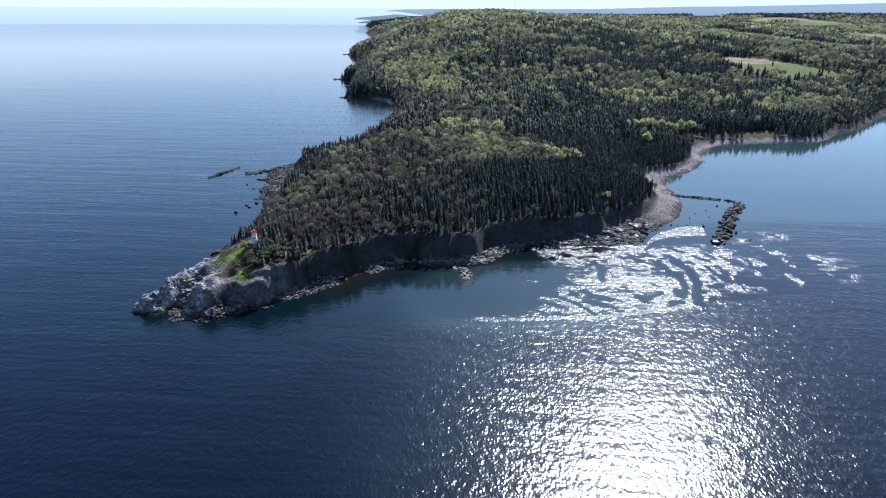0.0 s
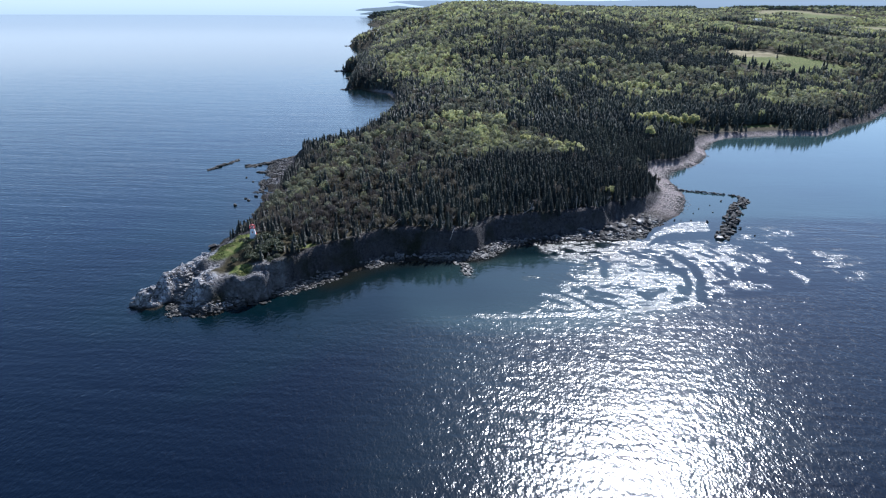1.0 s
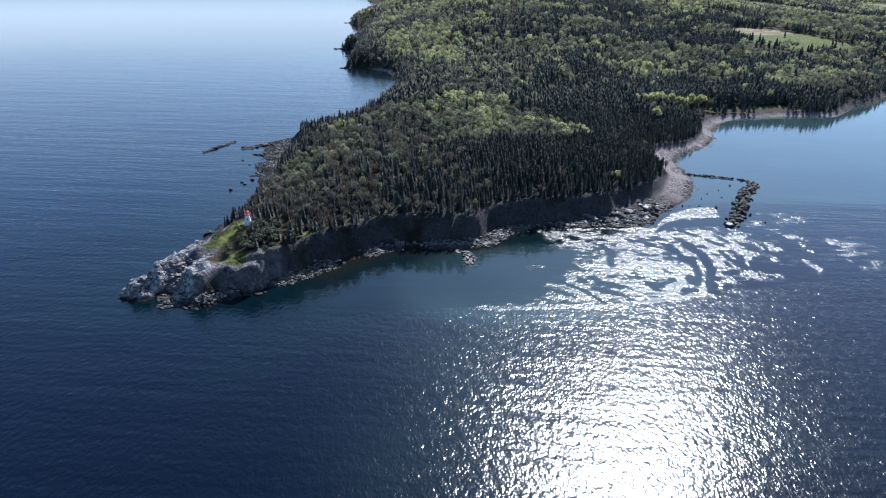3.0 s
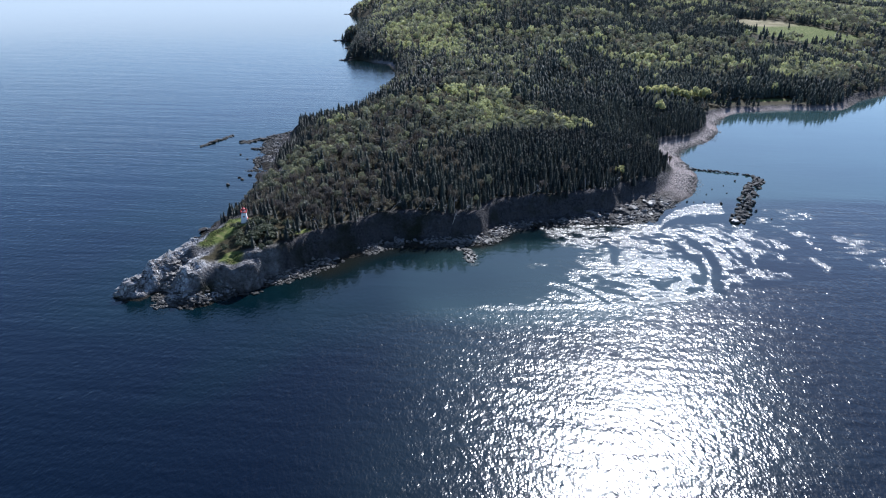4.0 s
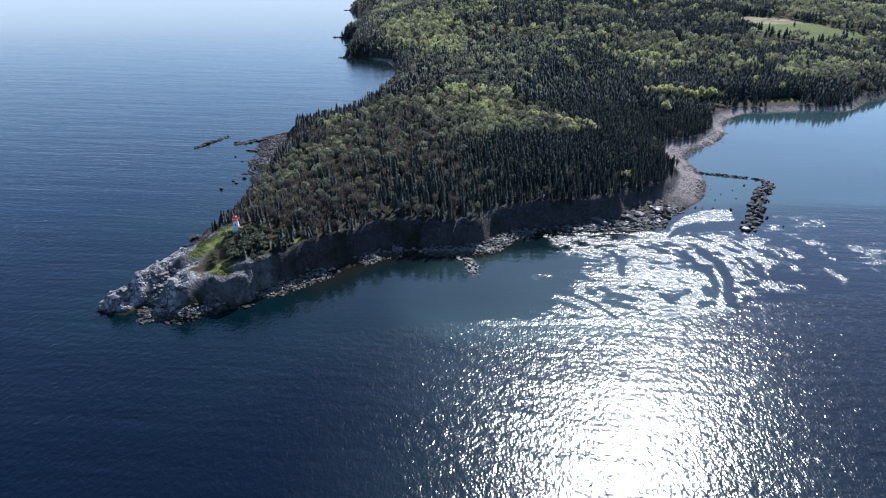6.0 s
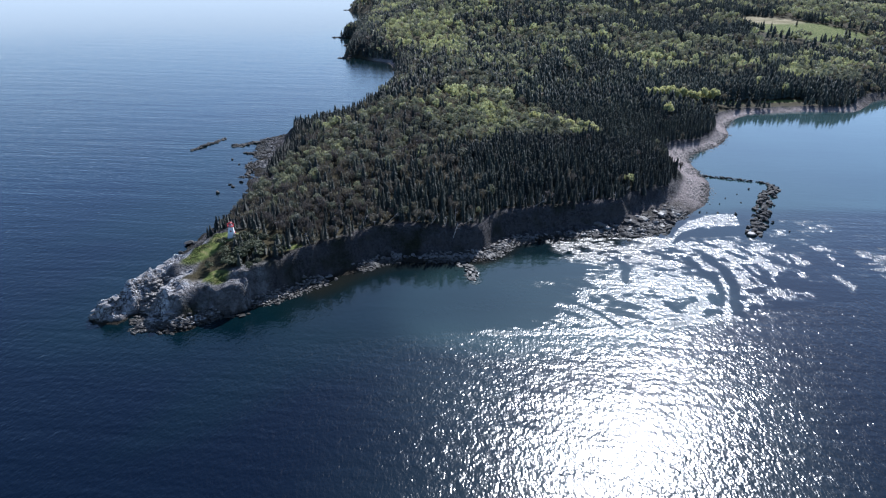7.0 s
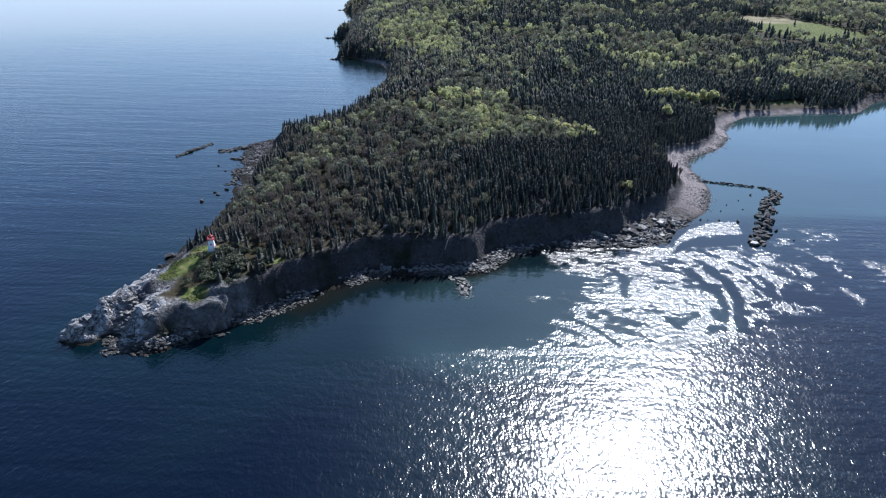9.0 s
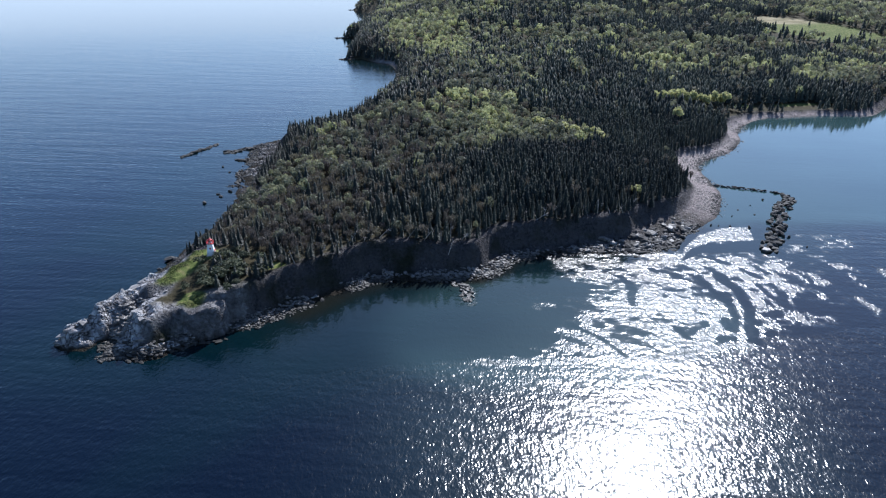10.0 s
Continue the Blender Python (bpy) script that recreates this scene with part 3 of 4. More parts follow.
def planted(shapes, x, y, z, height, width, tone):
    """Copies of the unit shapes at the places given, as one array of points and one of triangles."""
    cos, tris, tones, base = [], [], [], 0
    pick, turn = rng.integers(0, len(shapes), len(x)), rng.uniform(0, 6.28, len(x))
    for k, (co, tri) in enumerate(shapes):
        s = np.nonzero(pick == k)[0]
        if not len(s):
            continue
        c, n = np.cos(turn[s])[:, None], np.sin(turn[s])[:, None]
        w, h = (height[s] * width[s])[:, None], height[s][:, None]
        p = np.stack([x[s][:, None] + w * (co[:, 0] * c - co[:, 1] * n), y[s][:, None] + w * (co[:, 0] * n + co[:, 1] * c), z[s][:, None] + h * co[:, 2]], -1)
        cos.append(p.reshape(-1, 3))
        tris.append((tri[None] + base + (np.arange(len(s)) * len(co))[:, None, None]).reshape(-1, 3))
        tones.append(np.repeat(tone[s], len(co)))
        base += len(s) * len(co)
    return np.concatenate(cos), np.concatenate(tris), np.concatenate(tones)


def scatter(x0, x1, y0, y1, gap):
    nx, ny = int((x1 - x0) / gap), int((y1 - y0) / gap)
    gx, gy = np.meshgrid(x0 + (np.arange(nx) + 0.5) * gap, y0 + (np.arange(ny) + 0.5) * gap)
    return gx.ravel() + rng.uniform(-0.48, 0.48, gx.size) * gap, gy.ravel() + rng.uniform(-0.48, 0.48, gy.size) * gap


# stands of one kind: budding and leafy hardwoods across the headland, poplars by the far cove, close spruces
HARDWOOD = [(-127, 513), (-104, 552), (-74, 648), (4, 770), (14, 675), (61, 617), (84, 557), (72, 536), (19, 515), (-18, 480), (-44, 456), (-65, 418), (-87, 405), (-114, 448)]
POPLARS = [(-159, 1087), (-153, 1307), (-58, 1404), (-21, 1121), (-43, 894), (-71, 833), (-141, 971)]
SPRUCES = [(60, 640), (58, 806), (176, 824), (300, 850), (420, 800), (300, 690), (225, 690), (160, 700), (150, 560), (100, 540)]


def kinds(x, y):
    """Shares of leafy and of budding trees; the rest are spruces."""
    soft = 16 * fuzz(x, y, 38, 51, 3)
    hard = step(-9, 9, within(x, y, HARDWOOD) + soft)
    poplar = step(-25, 25, within(x, y, POPLARS) + 2 * soft)
    close = step(-12, 12, within(x, y, SPRUCES) + soft)
    back = step(640, 760, y)
    patches = 0.6 * fuzz(x, y, 95, 52, 3) + 0.55 * fuzz(x, y, 34, 59, 2)
    leafy = back * (0.42 + 1.15 * patches + 0.16 * step(1000, 1800, y) - 0.12 * step(120, 260, x)) + (1 - back) * 0.015
    for o in ((295, 1057, 50, 26, 5), (235, 1000, 32, 22, 0), (364, 940, 42, 32, 0), (380, 860, 55, 60, -20), (338, 760, 40, 18, 10), (82, 1032, 45, 60, 0), (105, 848, 16, 26, 0), (119, 676, 16, 12, 0)):
        leafy = leafy + 0.55 * oval(x, y, *o)
    leafy = np.maximum(leafy, hard * (0.40 + 0.42 * step(-60, 40, x) + 0.5 * fuzz(x, y, 30, 54, 2)))
    leafy = np.maximum(leafy, 0.16 * oval(x, y, -75, 410, 60, 60, 0) + 0.5 * oval(x, y, -112, 425, 14, 40, 0))
    leafy = np.maximum(leafy, 0.92 * poplar)
    leafy = leafy * (1 - 0.93 * close) * (1 - 0.8 * (1 - step(10, 60, lie(x, y, gd))) * back)
    bare = 0.05 + back * (0.12 + 0.7 * patches * (x > 100)) + hard * (0.45 - 0.25 * step(-50, 20, x)) + 0.28 * oval(x, y, -70, 400, 70, 70, 0) + 0.16 * oval(x, y, -60, 440, 60, 50, 0) + 0.32 * oval(x, y, -95, 375, 42, 50, 0)
    return np.clip(leafy, 0.0, 0.95), np.clip(bare * (1 - 0.8 * close), 0.01, 0.6)


def wooded(x, y):
    """Where trees stand: on the land behind the bank, off the meadows."""
    d, w, c = lie(x, y, gd), lie(x, y, gp[..., 0]), lie(x, y, gp[..., 2])
    z = lie(x, y, gz)
    back = np.where((y > 680) & (x < 370), 1.2, 0.8) * c + w + 1
    back = np.where((y > 445) & (x > 105), 0.6 * c + w + 1.5, back)
    back = np.where((x < -100) & (y > 345) & (y < 480), 0.4 * c + w, back)
    back = np.where((y > 680) & (x < 0), 3.0, back)
    ok = (d > back + np.where((y > 680) & (x < 0), 2, 4) * fuzz(x, y, 16, 71, 3)) & (z > np.where((y > 680) & (x < 0), 1.2, 2.6)) & (meadow(x, y) < 0.35)
    ok &= ~((x < -86) & (y < 343 - 0.15 * (x + 100))) & (oval(x, y, -131, 304, 15, 34, -12) < 0.5)
    ok &= oval(x, y, 192, 714, 48, 22, 13) < 0.4
    ok &= (step(-10, 10, within(x, y, HEATH)) < 0.5) | (fuzz(x, y, 9, 36, 2) > 0.3)
    ok &= oval(x, y, 282, 750, 64, 14, 13) < 0.4
    ok &= (x > -0.24 * y - 80) & (x < 0.72 * y + 60)
    return ok


ZONES = ((-160, 260, 290, 640, 2.95, 0), (-230, 760, 640, 1000, 4.5, 1), (-290, -60, 860, 1400, 4.2, 1), (-330, 1150, 1000, 1650, 6.4, 1), (-420, 1900, 1650, 2900, 10.5, 2), (-800, 3300, 2900, 4850, 17.5, 2))
SHAPES = {
    "spruce": ([spruce_shape(7, 6, s) for s in range(9)], [spruce_shape(4, 4, s) for s in range(6)], [spruce_shape(2, 3, s) for s in range(4)]),
    "leafy": ([leafy_shape(140, 0.060, s) for s in range(7)], [leafy_shape(50, 0.092, s) for s in range(6)], [leafy_shape(10, 0.22, s) for s in range(6)]),
    "bare": ([twiggy_shape(120, s) for s in range(6)], [twiggy_shape(28, s) for s in range(5)], [leafy_shape(7, 0.24, s + 9) for s in range(4)]),
}
crowns = {k: [] for k in SHAPES}
trunks, EDGE_TREES = [], []
for x0, x1, y0, y1, gap, lod in ZONES:
    tx, ty = scatter(x0, x1, y0, y1, gap)
    ok = wooded(tx, ty)
    if gap == 4.2:
        ok &= lie(tx, ty, gd) < 32
    tx, ty = tx[ok], ty[ok]
    tz = lie(tx, ty, gz)
    leafy, bare = kinds(tx, ty)
    draw = rng.uniform(0, 1, len(tx))
    kind = np.where(draw < leafy, 1, np.where(draw < leafy + bare, 2, 0))
    thicket = oval(tx, ty, -90, 370, 42, 42, 0)
    room = (kind == 0) | (rng.uniform(0, 1, len(tx)) < (0.36, 0.36, 0.8)[lod] + 0.4 * thicket)
    tx, ty, tz, kind, thicket = tx[room], ty[room], tz[room], kind[room], thicket[room]
    edge = step(0, 22, lie(tx, ty, gd) - lie(tx, ty, gp[..., 0]) - lie(tx, ty, gp[..., 2]))
    big = (1.0, 1.35, 1.35)[lod]
    for k, name, tall, wide in ((0, "spruce", 11.0, 1.15), (1, "leafy", 11.2, 0.70), (2, "bare", 10.6, 0.72)):
        s = np.nonzero(kind == k)[0]
        h = tall * big * (0.62 + 0.38 * edge[s]) * (1 - 0.25 * thicket[s]) * np.clip(rng.normal(1, 0.16, len(s)), 0.5, 1.5)
        if lod == 0:
            # the ones nearest the open cliff edge stand as trees of their own
            own = (edge[s] < 0.35) & (ty[s] < 425) & (rng.uniform(0, 1, len(s)) < 0.34)
            EDGE_TREES += [(name, float(tx[i]), float(ty[i]), float(q)) for i, q in zip(s[own], h[own])]
            s, h = s[~own], h[~own]
        w = wide * rng.uniform(0.75, 1.25, len(s)) * (1 + (gap - 2.3) * (0.04 if k == 0 else 0.04))
        # tone rises with distance: the paleness of haze painted into far crowns
        tone = np.clip(rng.normal(0.43, 0.22, len(s)) - (0.30, 0.20, 0.28)[k] * (1 - step(480, 720, ty[s])) + 0.75 * fuzz(tx[s], ty[s], 50, 81, 3) + (0.35 * oval(tx[s], ty[s], 45, 580, 50, 42, 0) + 0.3 * oval(tx[s], ty[s], -90, 1130, 80, 260, 10) if k == 1 else 0) + 0.10 * step(640, 900, ty[s]) + 0.2 * step(1000, 1900, ty[s]), 0, 1)
        crowns[name].append(planted(SHAPES[name][lod], tx[s], ty[s], tz[s], h, w, tone))
        if lod == 0 and k > 0:
            trunks.append(planted([trunk_shape(0.016, 0.8)], tx[s], ty[s], tz[s], h, np.ones(len(s)), tone))


def gathered(name, lots, mat, label):
    n = np.cumsum([0] + [len(c) for c, _, _ in lots])
    me = mesh_from(name, np.concatenate([c for c, _, _ in lots]), np.concatenate([t + b for (_, t, _), b in zip(lots, n)]), tone=np.concatenate([v for _, _, v in lots]))
    me.materials.append(mat)
    return tagged(new(name, me), label, "forest", kind="stuff")


gathered("spruce_forest", crowns["spruce"], SPRUCE, "dense dark green spruce forest covering the headland")
gathered("broadleaf_forest", crowns["leafy"], LEAF, "fresh yellow-green spring broadleaf trees among the spruces")
gathered("budding_forest", crowns["bare"], TWIG, "grey-brown budding hardwood trees among the spruces")
gathered("forest_trunks", trunks, BARK, "thin grey-brown tree trunks under the forest crowns")


# ---- rocks ----
def part(name, bm, mat, parent=None, label=""):
    me = bpy.data.meshes.new(name)
    bm.normal_update()
    bm.to_mesh(me)
    bm.free()
    me.materials.append(mat)
    ob = new(name, me)
    ob.parent = parent
    return tagged(ob, label) if label else ob


def boulder_mesh(seed, mat, points=16, flat=0.75):
    """An angular block of stone, 1 across: the hull of points thrown on a squashed ball."""
    r = random.Random(seed)
    bm = bmesh.new()
    for _ in range(points):
        v = Vector((r.gauss(0, 1), r.gauss(0, 1), r.gauss(0, 1))).normalized() * r.uniform(0.42, 0.55)
        bm.verts.new((v.x, v.y * r.uniform(0.75, 1), v.z * flat))
    hull = bmesh.ops.convex_hull(bm, input=bm.verts)
    bmesh.ops.delete(bm, geom=[g for g in hull["geom_interior"] if isinstance(g, bmesh.types.BMVert)], context="VERTS")
    me = bpy.data.meshes.new("boulder")
    bm.normal_update()
    bm.to_mesh(me)
    bm.free()
    me.materials.append(mat)
    return me


PALE_BLOCKS = [boulder_mesh(s, ROCK) for s in range(8)]
DARK_BLOCKS = [boulder_mesh(s + 20, DARKROCK) for s in range(8)]
CRAGS = [boulder_mesh(s + 60, CRAG, 13, 0.75) for s in range(8)]
rr = random.Random(3)


def boulder(x, y, size, blocks, parent=None, flat=1.0, sink=0.18, long=1.0, turn=None, floor=0.0):
    z = max(float(lie(np.array([x]), np.array([y]), gz)[0]), floor) if y > 257 else floor
    ob = new("boulder", rr.choice(blocks))
    ob.parent = parent
    ob.matrix_basis = Matrix.Translation((x, y, z + size * (0.5 * 0.75 * flat - sink))) @ Euler((rr.uniform(-.2, .2), rr.uniform(-.2, .2), rr.uniform(0, 6.28) if turn is None else turn)).to_matrix().to_4x4() @ Matrix.Diagonal((size * long, size, size * flat, 1))
    return ob


def along(way, t):
    """The point a share t of the length along a line of points, and its heading."""
    p = [Vector(w) for w in way]
    lens = [(b - a).length for a, b in zip(p, p[1:])]
    s = t * sum(lens)
    for a, b, n in zip(p, p[1:], lens):
        if s <= n:
            d = (b - a) / n
            return a + d * s, d
        s -= n
    return p[-1], (p[-1] - p[-2]).normalized()


def rock_wall(name, label, way, count, wide, small, large):
    base = new(name)
    base.location = (*way[0], 0)
    for i in range(count):
        p, d = along(way, (i + rr.random()) / count)
        q = p + Vector((-d.y, d.x)) * rr.triangular(-wide, wide, 0)
        size = rr.uniform(small, large)
        centre = 1 - abs((q - p).length / wide)
        ob = boulder(q.x, q.y, size, DARK_BLOCKS, base, 0.85, 0.22, rr.uniform(1, 1.5), floor=-0.3 + 0.9 * centre)
        ob.location -= Vector((*way[0], 0))
    return tagged(base, label, "breakwater")


rock_wall("breakwater", "ruined breakwater of dark tumbled boulders in shallow water", [(188, 488), (181, 474), (170, 456), (161, 430), (152, 413), (145, 402)], 120, 5.5, 2.0, 4.4)
rock_wall("rock_sill", "low line of dark stones running out from the beach", [(147, 507), (160, 504), (172, 500), (179, 498)], 46, 1.4, 1.2, 2.3)
rock_wall("rock_sill", "short row of dark stones at the corner of the breakwater", [(181, 497), (187, 493), (190, 486)], 16, 1.8, 1.5, 2.8)
tagged(boulder(144.5, 400.5, 6.4, PALE_BLOCKS, None, 0.75, 0.25), "big rounded grey boulder at the breakwater's end", "boulder")

LOOSE = "wet dark boulder standing in the shallow water"
for x, y, s in ((127, 434, 1.6), (137, 434, 1.5), (147, 433, 2.6), (143, 450, 1.3), (171, 481, 1.8), (157, 454, 1.4), (150, 461, 1.2), (176, 458, 1.6), (175, 450, 1.7), (163, 421, 2.2), (131, 434, 1.1), (120, 433, 1.8), (167, 408, 1.3), (160, 470, 1.0)):
    tagged(boulder(x, y, s, DARK_BLOCKS), LOOSE, "boulder", "boulders in the shallows")
for x, y, s in ((-141, 361, 5.2), (-137.5, 359, 3.0), (-156, 440, 3.4), (-140, 349, 3.2), (-151, 452, 2.6), (-154, 456, 2.0), (-149, 462, 2.8), (-172, 512, 2.2), (-163, 500, 1.8), (-146, 322, 4.6), (-148, 301, 3.8)):
    tagged(boulder(x, y, s, DARK_BLOCKS, None, 0.8, 0.2, 1.3), "dark weed-covered boulder at the foot of the headland", "boulder", "boulders in the shallows")

# reefs: long low slabs lying one behind another
def reef(label, way, count, wide, small, large, blocks=DARK_BLOCKS):
    base = new("reef")
    base.location = (*way[0], 0)
    for i in range(count):
        p, d = along(way, (i + rr.random()) / count)
        q = p + Vector((-d.y, d.x)) * rr.triangular(-wide, wide, 0)
        ob = boulder(q.x, q.y, rr.uniform(small, large), blocks, base, rr.uniform(0.35, 0.75), 0.12, rr.uniform(0.9, 1.7), math.atan2(d.y, d.x) + rr.uniform(-.8, .8))
        ob.location -= Vector((*way[0], 0))
    return tagged(base, label, "reef")


reef("long low dark reef lying off the shore", [(-209, 531), (-204, 546), (-200, 556), (-197, 569)], 60, 2.4, 1.2, 3.8)
reef("dark rock shelf running out from the wooded shore", [(-182, 546), (-172, 556), (-160, 566)], 64, 4.5, 1.4, 4.2)
reef("dark rock shelf below the spruces", [(-168, 528), (-160, 530), (-152, 536)], 40, 4.0, 1.3, 3.8)
reef("dark ledges along the wooded shore", [(-158, 508), (-153, 492), (-150, 476)], 40, 3.0, 1.3, 3.6)
reef("pale rocks awash in a short spit off the cliff", [(-8, 352), (-3, 346), (-1, 333)], 48, 3.4, 1.0, 2.8, PALE_BLOCKS)
reef("low dark ledge in front of the rocky point", [(-128, 279), (-120, 277.5), (-113, 277)], 16, 1.6, 1.2, 2.8)
for way in ([(-262, 1290), (-250, 1289), (-238, 1286)], [(-201, 1030), (-192, 1032), (-184, 1038)], [(-218, 1172), (-211, 1184)], [(-366, 1943), (-353, 1945), (-340, 1930)]):
    reef("dark rocks awash off a wooded point", way, 12, 4.0, 3.0, 7.5)
reef("small low ledge in the water by the cliff", [(-97, 290), (-90, 294)], 9, 1.2, 1.0, 2.4)



def outcrop(label, way, count, wide, small, large, tall=0.9, blocks=PALE_BLOCKS):
    """Jointed crags of bedrock breaking out of the slope."""
    base = new("rock_outcrop")
    base.location = (*way[0], 0)
    for i in range(count):
        p, d = along(way, (i + rr.random()) / count)
        q = p + Vector((-d.y, d.x)) * rr.triangular(-wide, wide, 0)
        ob = boulder(q.x, q.y, rr.uniform(small, large), blocks, base, rr.uniform(0.6, 1.1) * tall, 0.30, rr.uniform(1.1, 1.9), math.atan2(d.y, d.x) + rr.uniform(-.6, .6))
        ob.location -= Vector((*way[0], 0))
    return tagged(base, label, "rock")


outcrop("low white-topped rock at the very tip of the point", [(-149, 284), (-145, 285), (-142, 287)], 7, 1.4, 2.5, 4.5, 0.9, CRAGS)
outcrop("pale jointed rock ridge along the seaward side of the point", [(-142, 289), (-141, 298), (-137, 310), (-131, 322), (-127, 334)], 12, 1.8, 3.5, 7.0, 0.6, CRAGS)
outcrop("broken pale crags between the ridge and the cliff", [(-117, 282), (-121, 292), (-122, 302), (-119, 310)], 16, 3.0, 2.0, 5.0, 0.7, CRAGS)
outcrop("dark broken rock outcrop at the corner of the cliff", [(74, 391), (86, 394), (97, 402), (104, 412)], 46, 5.0, 1.8, 4.6, 0.8, DARK_BLOCKS)
outcrop("low brown ledges at the foot of the point", [(-134, 286), (-126, 284), (-119, 281)], 24, 2.2, 1.2, 3.0, 0.6, DARK_BLOCKS)
# blocks strewn over the foreshore under the cliffs
FORESHORE = [(-106, 287), (-95, 300), (-84, 305), (-70, 321), (-60, 332), (-40, 351), (-26, 353), (-10, 354), (8, 360), (19, 378), (52, 391), (87, 396), (98, 407), (116, 428)]
for i in range(300):
    p, d = along(FORESHORE, ((i + rr.random()) / 300) ** 0.8)
    east = p.x > 40
    if not east and fuzz(np.array([p.x]), np.array([p.y]), 18, 91, 2)[0] < -0.12:
        continue
    q = p + Vector((-d.y, d.x)) * rr.triangular(-3 if east else -1.5, 17 if east else 5, 1.5)
    if lie(np.array([q.x]), np.array([q.y]), gz)[0] > (4.6 if east else 3.4):
        continue
    b = boulder(q.x, q.y, rr.uniform(1.4, 4.8) if east else rr.uniform(0.9, 2.6), PALE_BLOCKS if rr.random() < (0.35 if east else 0.75) else DARK_BLOCKS, None, 0.8, 0.22, rr.uniform(1, 1.6))
    tagged(b, "angular grey boulder fallen on the foreshore below the cliff", "boulder", "boulders on the foreshore")


GULLY = [(-124, 277), (-127, 285), (-128, 294), (-125, 304), (-122, 311)]


def rubble(name, label, count, reach, small, large, mat, blocks, way, low=0.25):
    cos, tris, base = [], [], 0
    hulls = []
    for me in blocks:
        me.calc_loop_triangles()
        hulls.append((np.array([v.co[:] for v in me.vertices]), np.array([t.vertices[:] for t in me.loop_triangles])))
    for i in range(count):
        p, d = along(way, (i + rr.random()) / count)
        q = p + Vector((-d.y, d.x)) * rr.triangular(-reach * low, reach, reach * 0.1)
        if fuzz(np.array([p.x]), np.array([p.y]), 16, 93, 2)[0] < -0.15:
            continue
        if lie(np.array([q.x]), np.array([q.y]), gz)[0] > (9 if way is GULLY else 3.4):
            continue
        co, tri = rr.choice(hulls)
        s, a = rr.uniform(small, large), rr.uniform(0, 6.28)
        z = max(float(lie(np.array([q.x]), np.array([q.y]), gz)[0]), -0.1)
        rot = np.array([[math.cos(a), -math.sin(a), 0], [math.sin(a), math.cos(a), 0], [0, 0, rr.uniform(0.35, 0.75)]]) @ np.diag((rr.uniform(1, 1.7), 1, 1))
        cos.append(co @ rot.T * s + (q.x, q.y, z + s * 0.1))
        tris.append(tri + base)
        base += len(co)
    me = mesh_from(name, np.concatenate(cos), np.concatenate(tris))
    me.materials.append(mat)
    return tagged(new(name, me), label, "rubble", kind="stuff")


rubble("foreshore_rubble", "small broken stones along the foot of the cliffs", 3400, 6.0, 0.6, 2.0, ROCK, PALE_BLOCKS[:4], FORESHORE, 0.7)
rubble("foreshore_weed_stones", "dark weedy stones along the foot of the cliffs", 1200, 6.0, 0.6, 2.0, DARKROCK, DARK_BLOCKS[:4], FORESHORE, 0.6)
POINT_SHORE = [(-138, 284), (-131, 283.5), (-124, 281.5), (-113, 280), (-105, 287), (-98, 294)]
rubble("gully_stones", "brown broken stones filling the gully of the point", 520, 6.5, 0.7, 2.4, ROCK, PALE_BLOCKS[:4], GULLY, 0.7)
rubble("point_stones", "broken pale stones at the foot of the point", 150, 6, 0.8, 2.6, CRAG, CRAGS[:4], POINT_SHORE, 0.2)
rubble("point_weed_stones", "dark weedy stones at the foot of the point", 420, 6, 0.6, 2.4, DARKROCK, DARK_BLOCKS[:4], POINT_SHORE, 0.4)
WEST_SHORE = [(-152, 470), (-154, 500), (-158, 524), (-164, 548), (-166, 568), (-152, 585)][::-1]
rubble("ledge_stones", "pale stones and slabs on the rocky western shore", 1500, 16, 0.5, 1.8, CRAG, CRAGS[:4], WEST_SHORE)
rubble("ledge_weed_stones", "dark weedy slabs on the rocky western shore", 700, 12, 0.6, 2.2, DARKROCK, DARK_BLOCKS[:4], WEST_SHORE)
BEACH = [(116, 428), (124, 436), (137, 455), (148, 488), (150, 508), (150, 538), (158, 561), (189, 596), (206, 628), (214, 657), (230, 688)]
rubble("beach_stones", "pale stones strewn over the pebble beach", 3600, 19, 0.35, 1.2, ROCK, PALE_BLOCKS[:4], BEACH)
rubble("beach_weed_stones", "dark weedy stones along the water's edge", 500, 6, 0.5, 1.6, DARKROCK, DARK_BLOCKS[:4], BEACH)


# ---- trees along the cliff edge, each a thing of its own ----
def tree(kind, seed, label):
    base = new({"spruce": "spruce_tree", "shrub": "evergreen_shrub", "leafy": "broadleaf_tree", "bare": "budding_tree"}[kind])
    co, tri = {"spruce": lambda: spruce_shape(12, 7, seed), "shrub": lambda: leafy_shape(320, 0.052, seed), "leafy": lambda: leafy_shape(170, 0.075, seed), "bare": lambda: twiggy_shape(110, seed)}[kind]()
    me = mesh_from("crown", co, tri, tone=np.full(len(co), 1.0 if seed > 200 else 0.2 + 0.15 * (seed % 5)))
    me.materials.append({"spruce": SPRUCE, "shrub": SHRUB, "leafy": LIME if seed > 200 else LEAF, "bare": TWIG}[kind])
    new("crown", me).parent = base
    co, tri = trunk_shape(0.016, 0.88 if kind == "spruce" else 0.62, 0.02)
    tm = mesh_from("trunk", co, tri)
    tm.materials.append(BARK)
    new("trunk", tm).parent = base
    return tagged(base, label, "tree", "trees along the cliff edge")


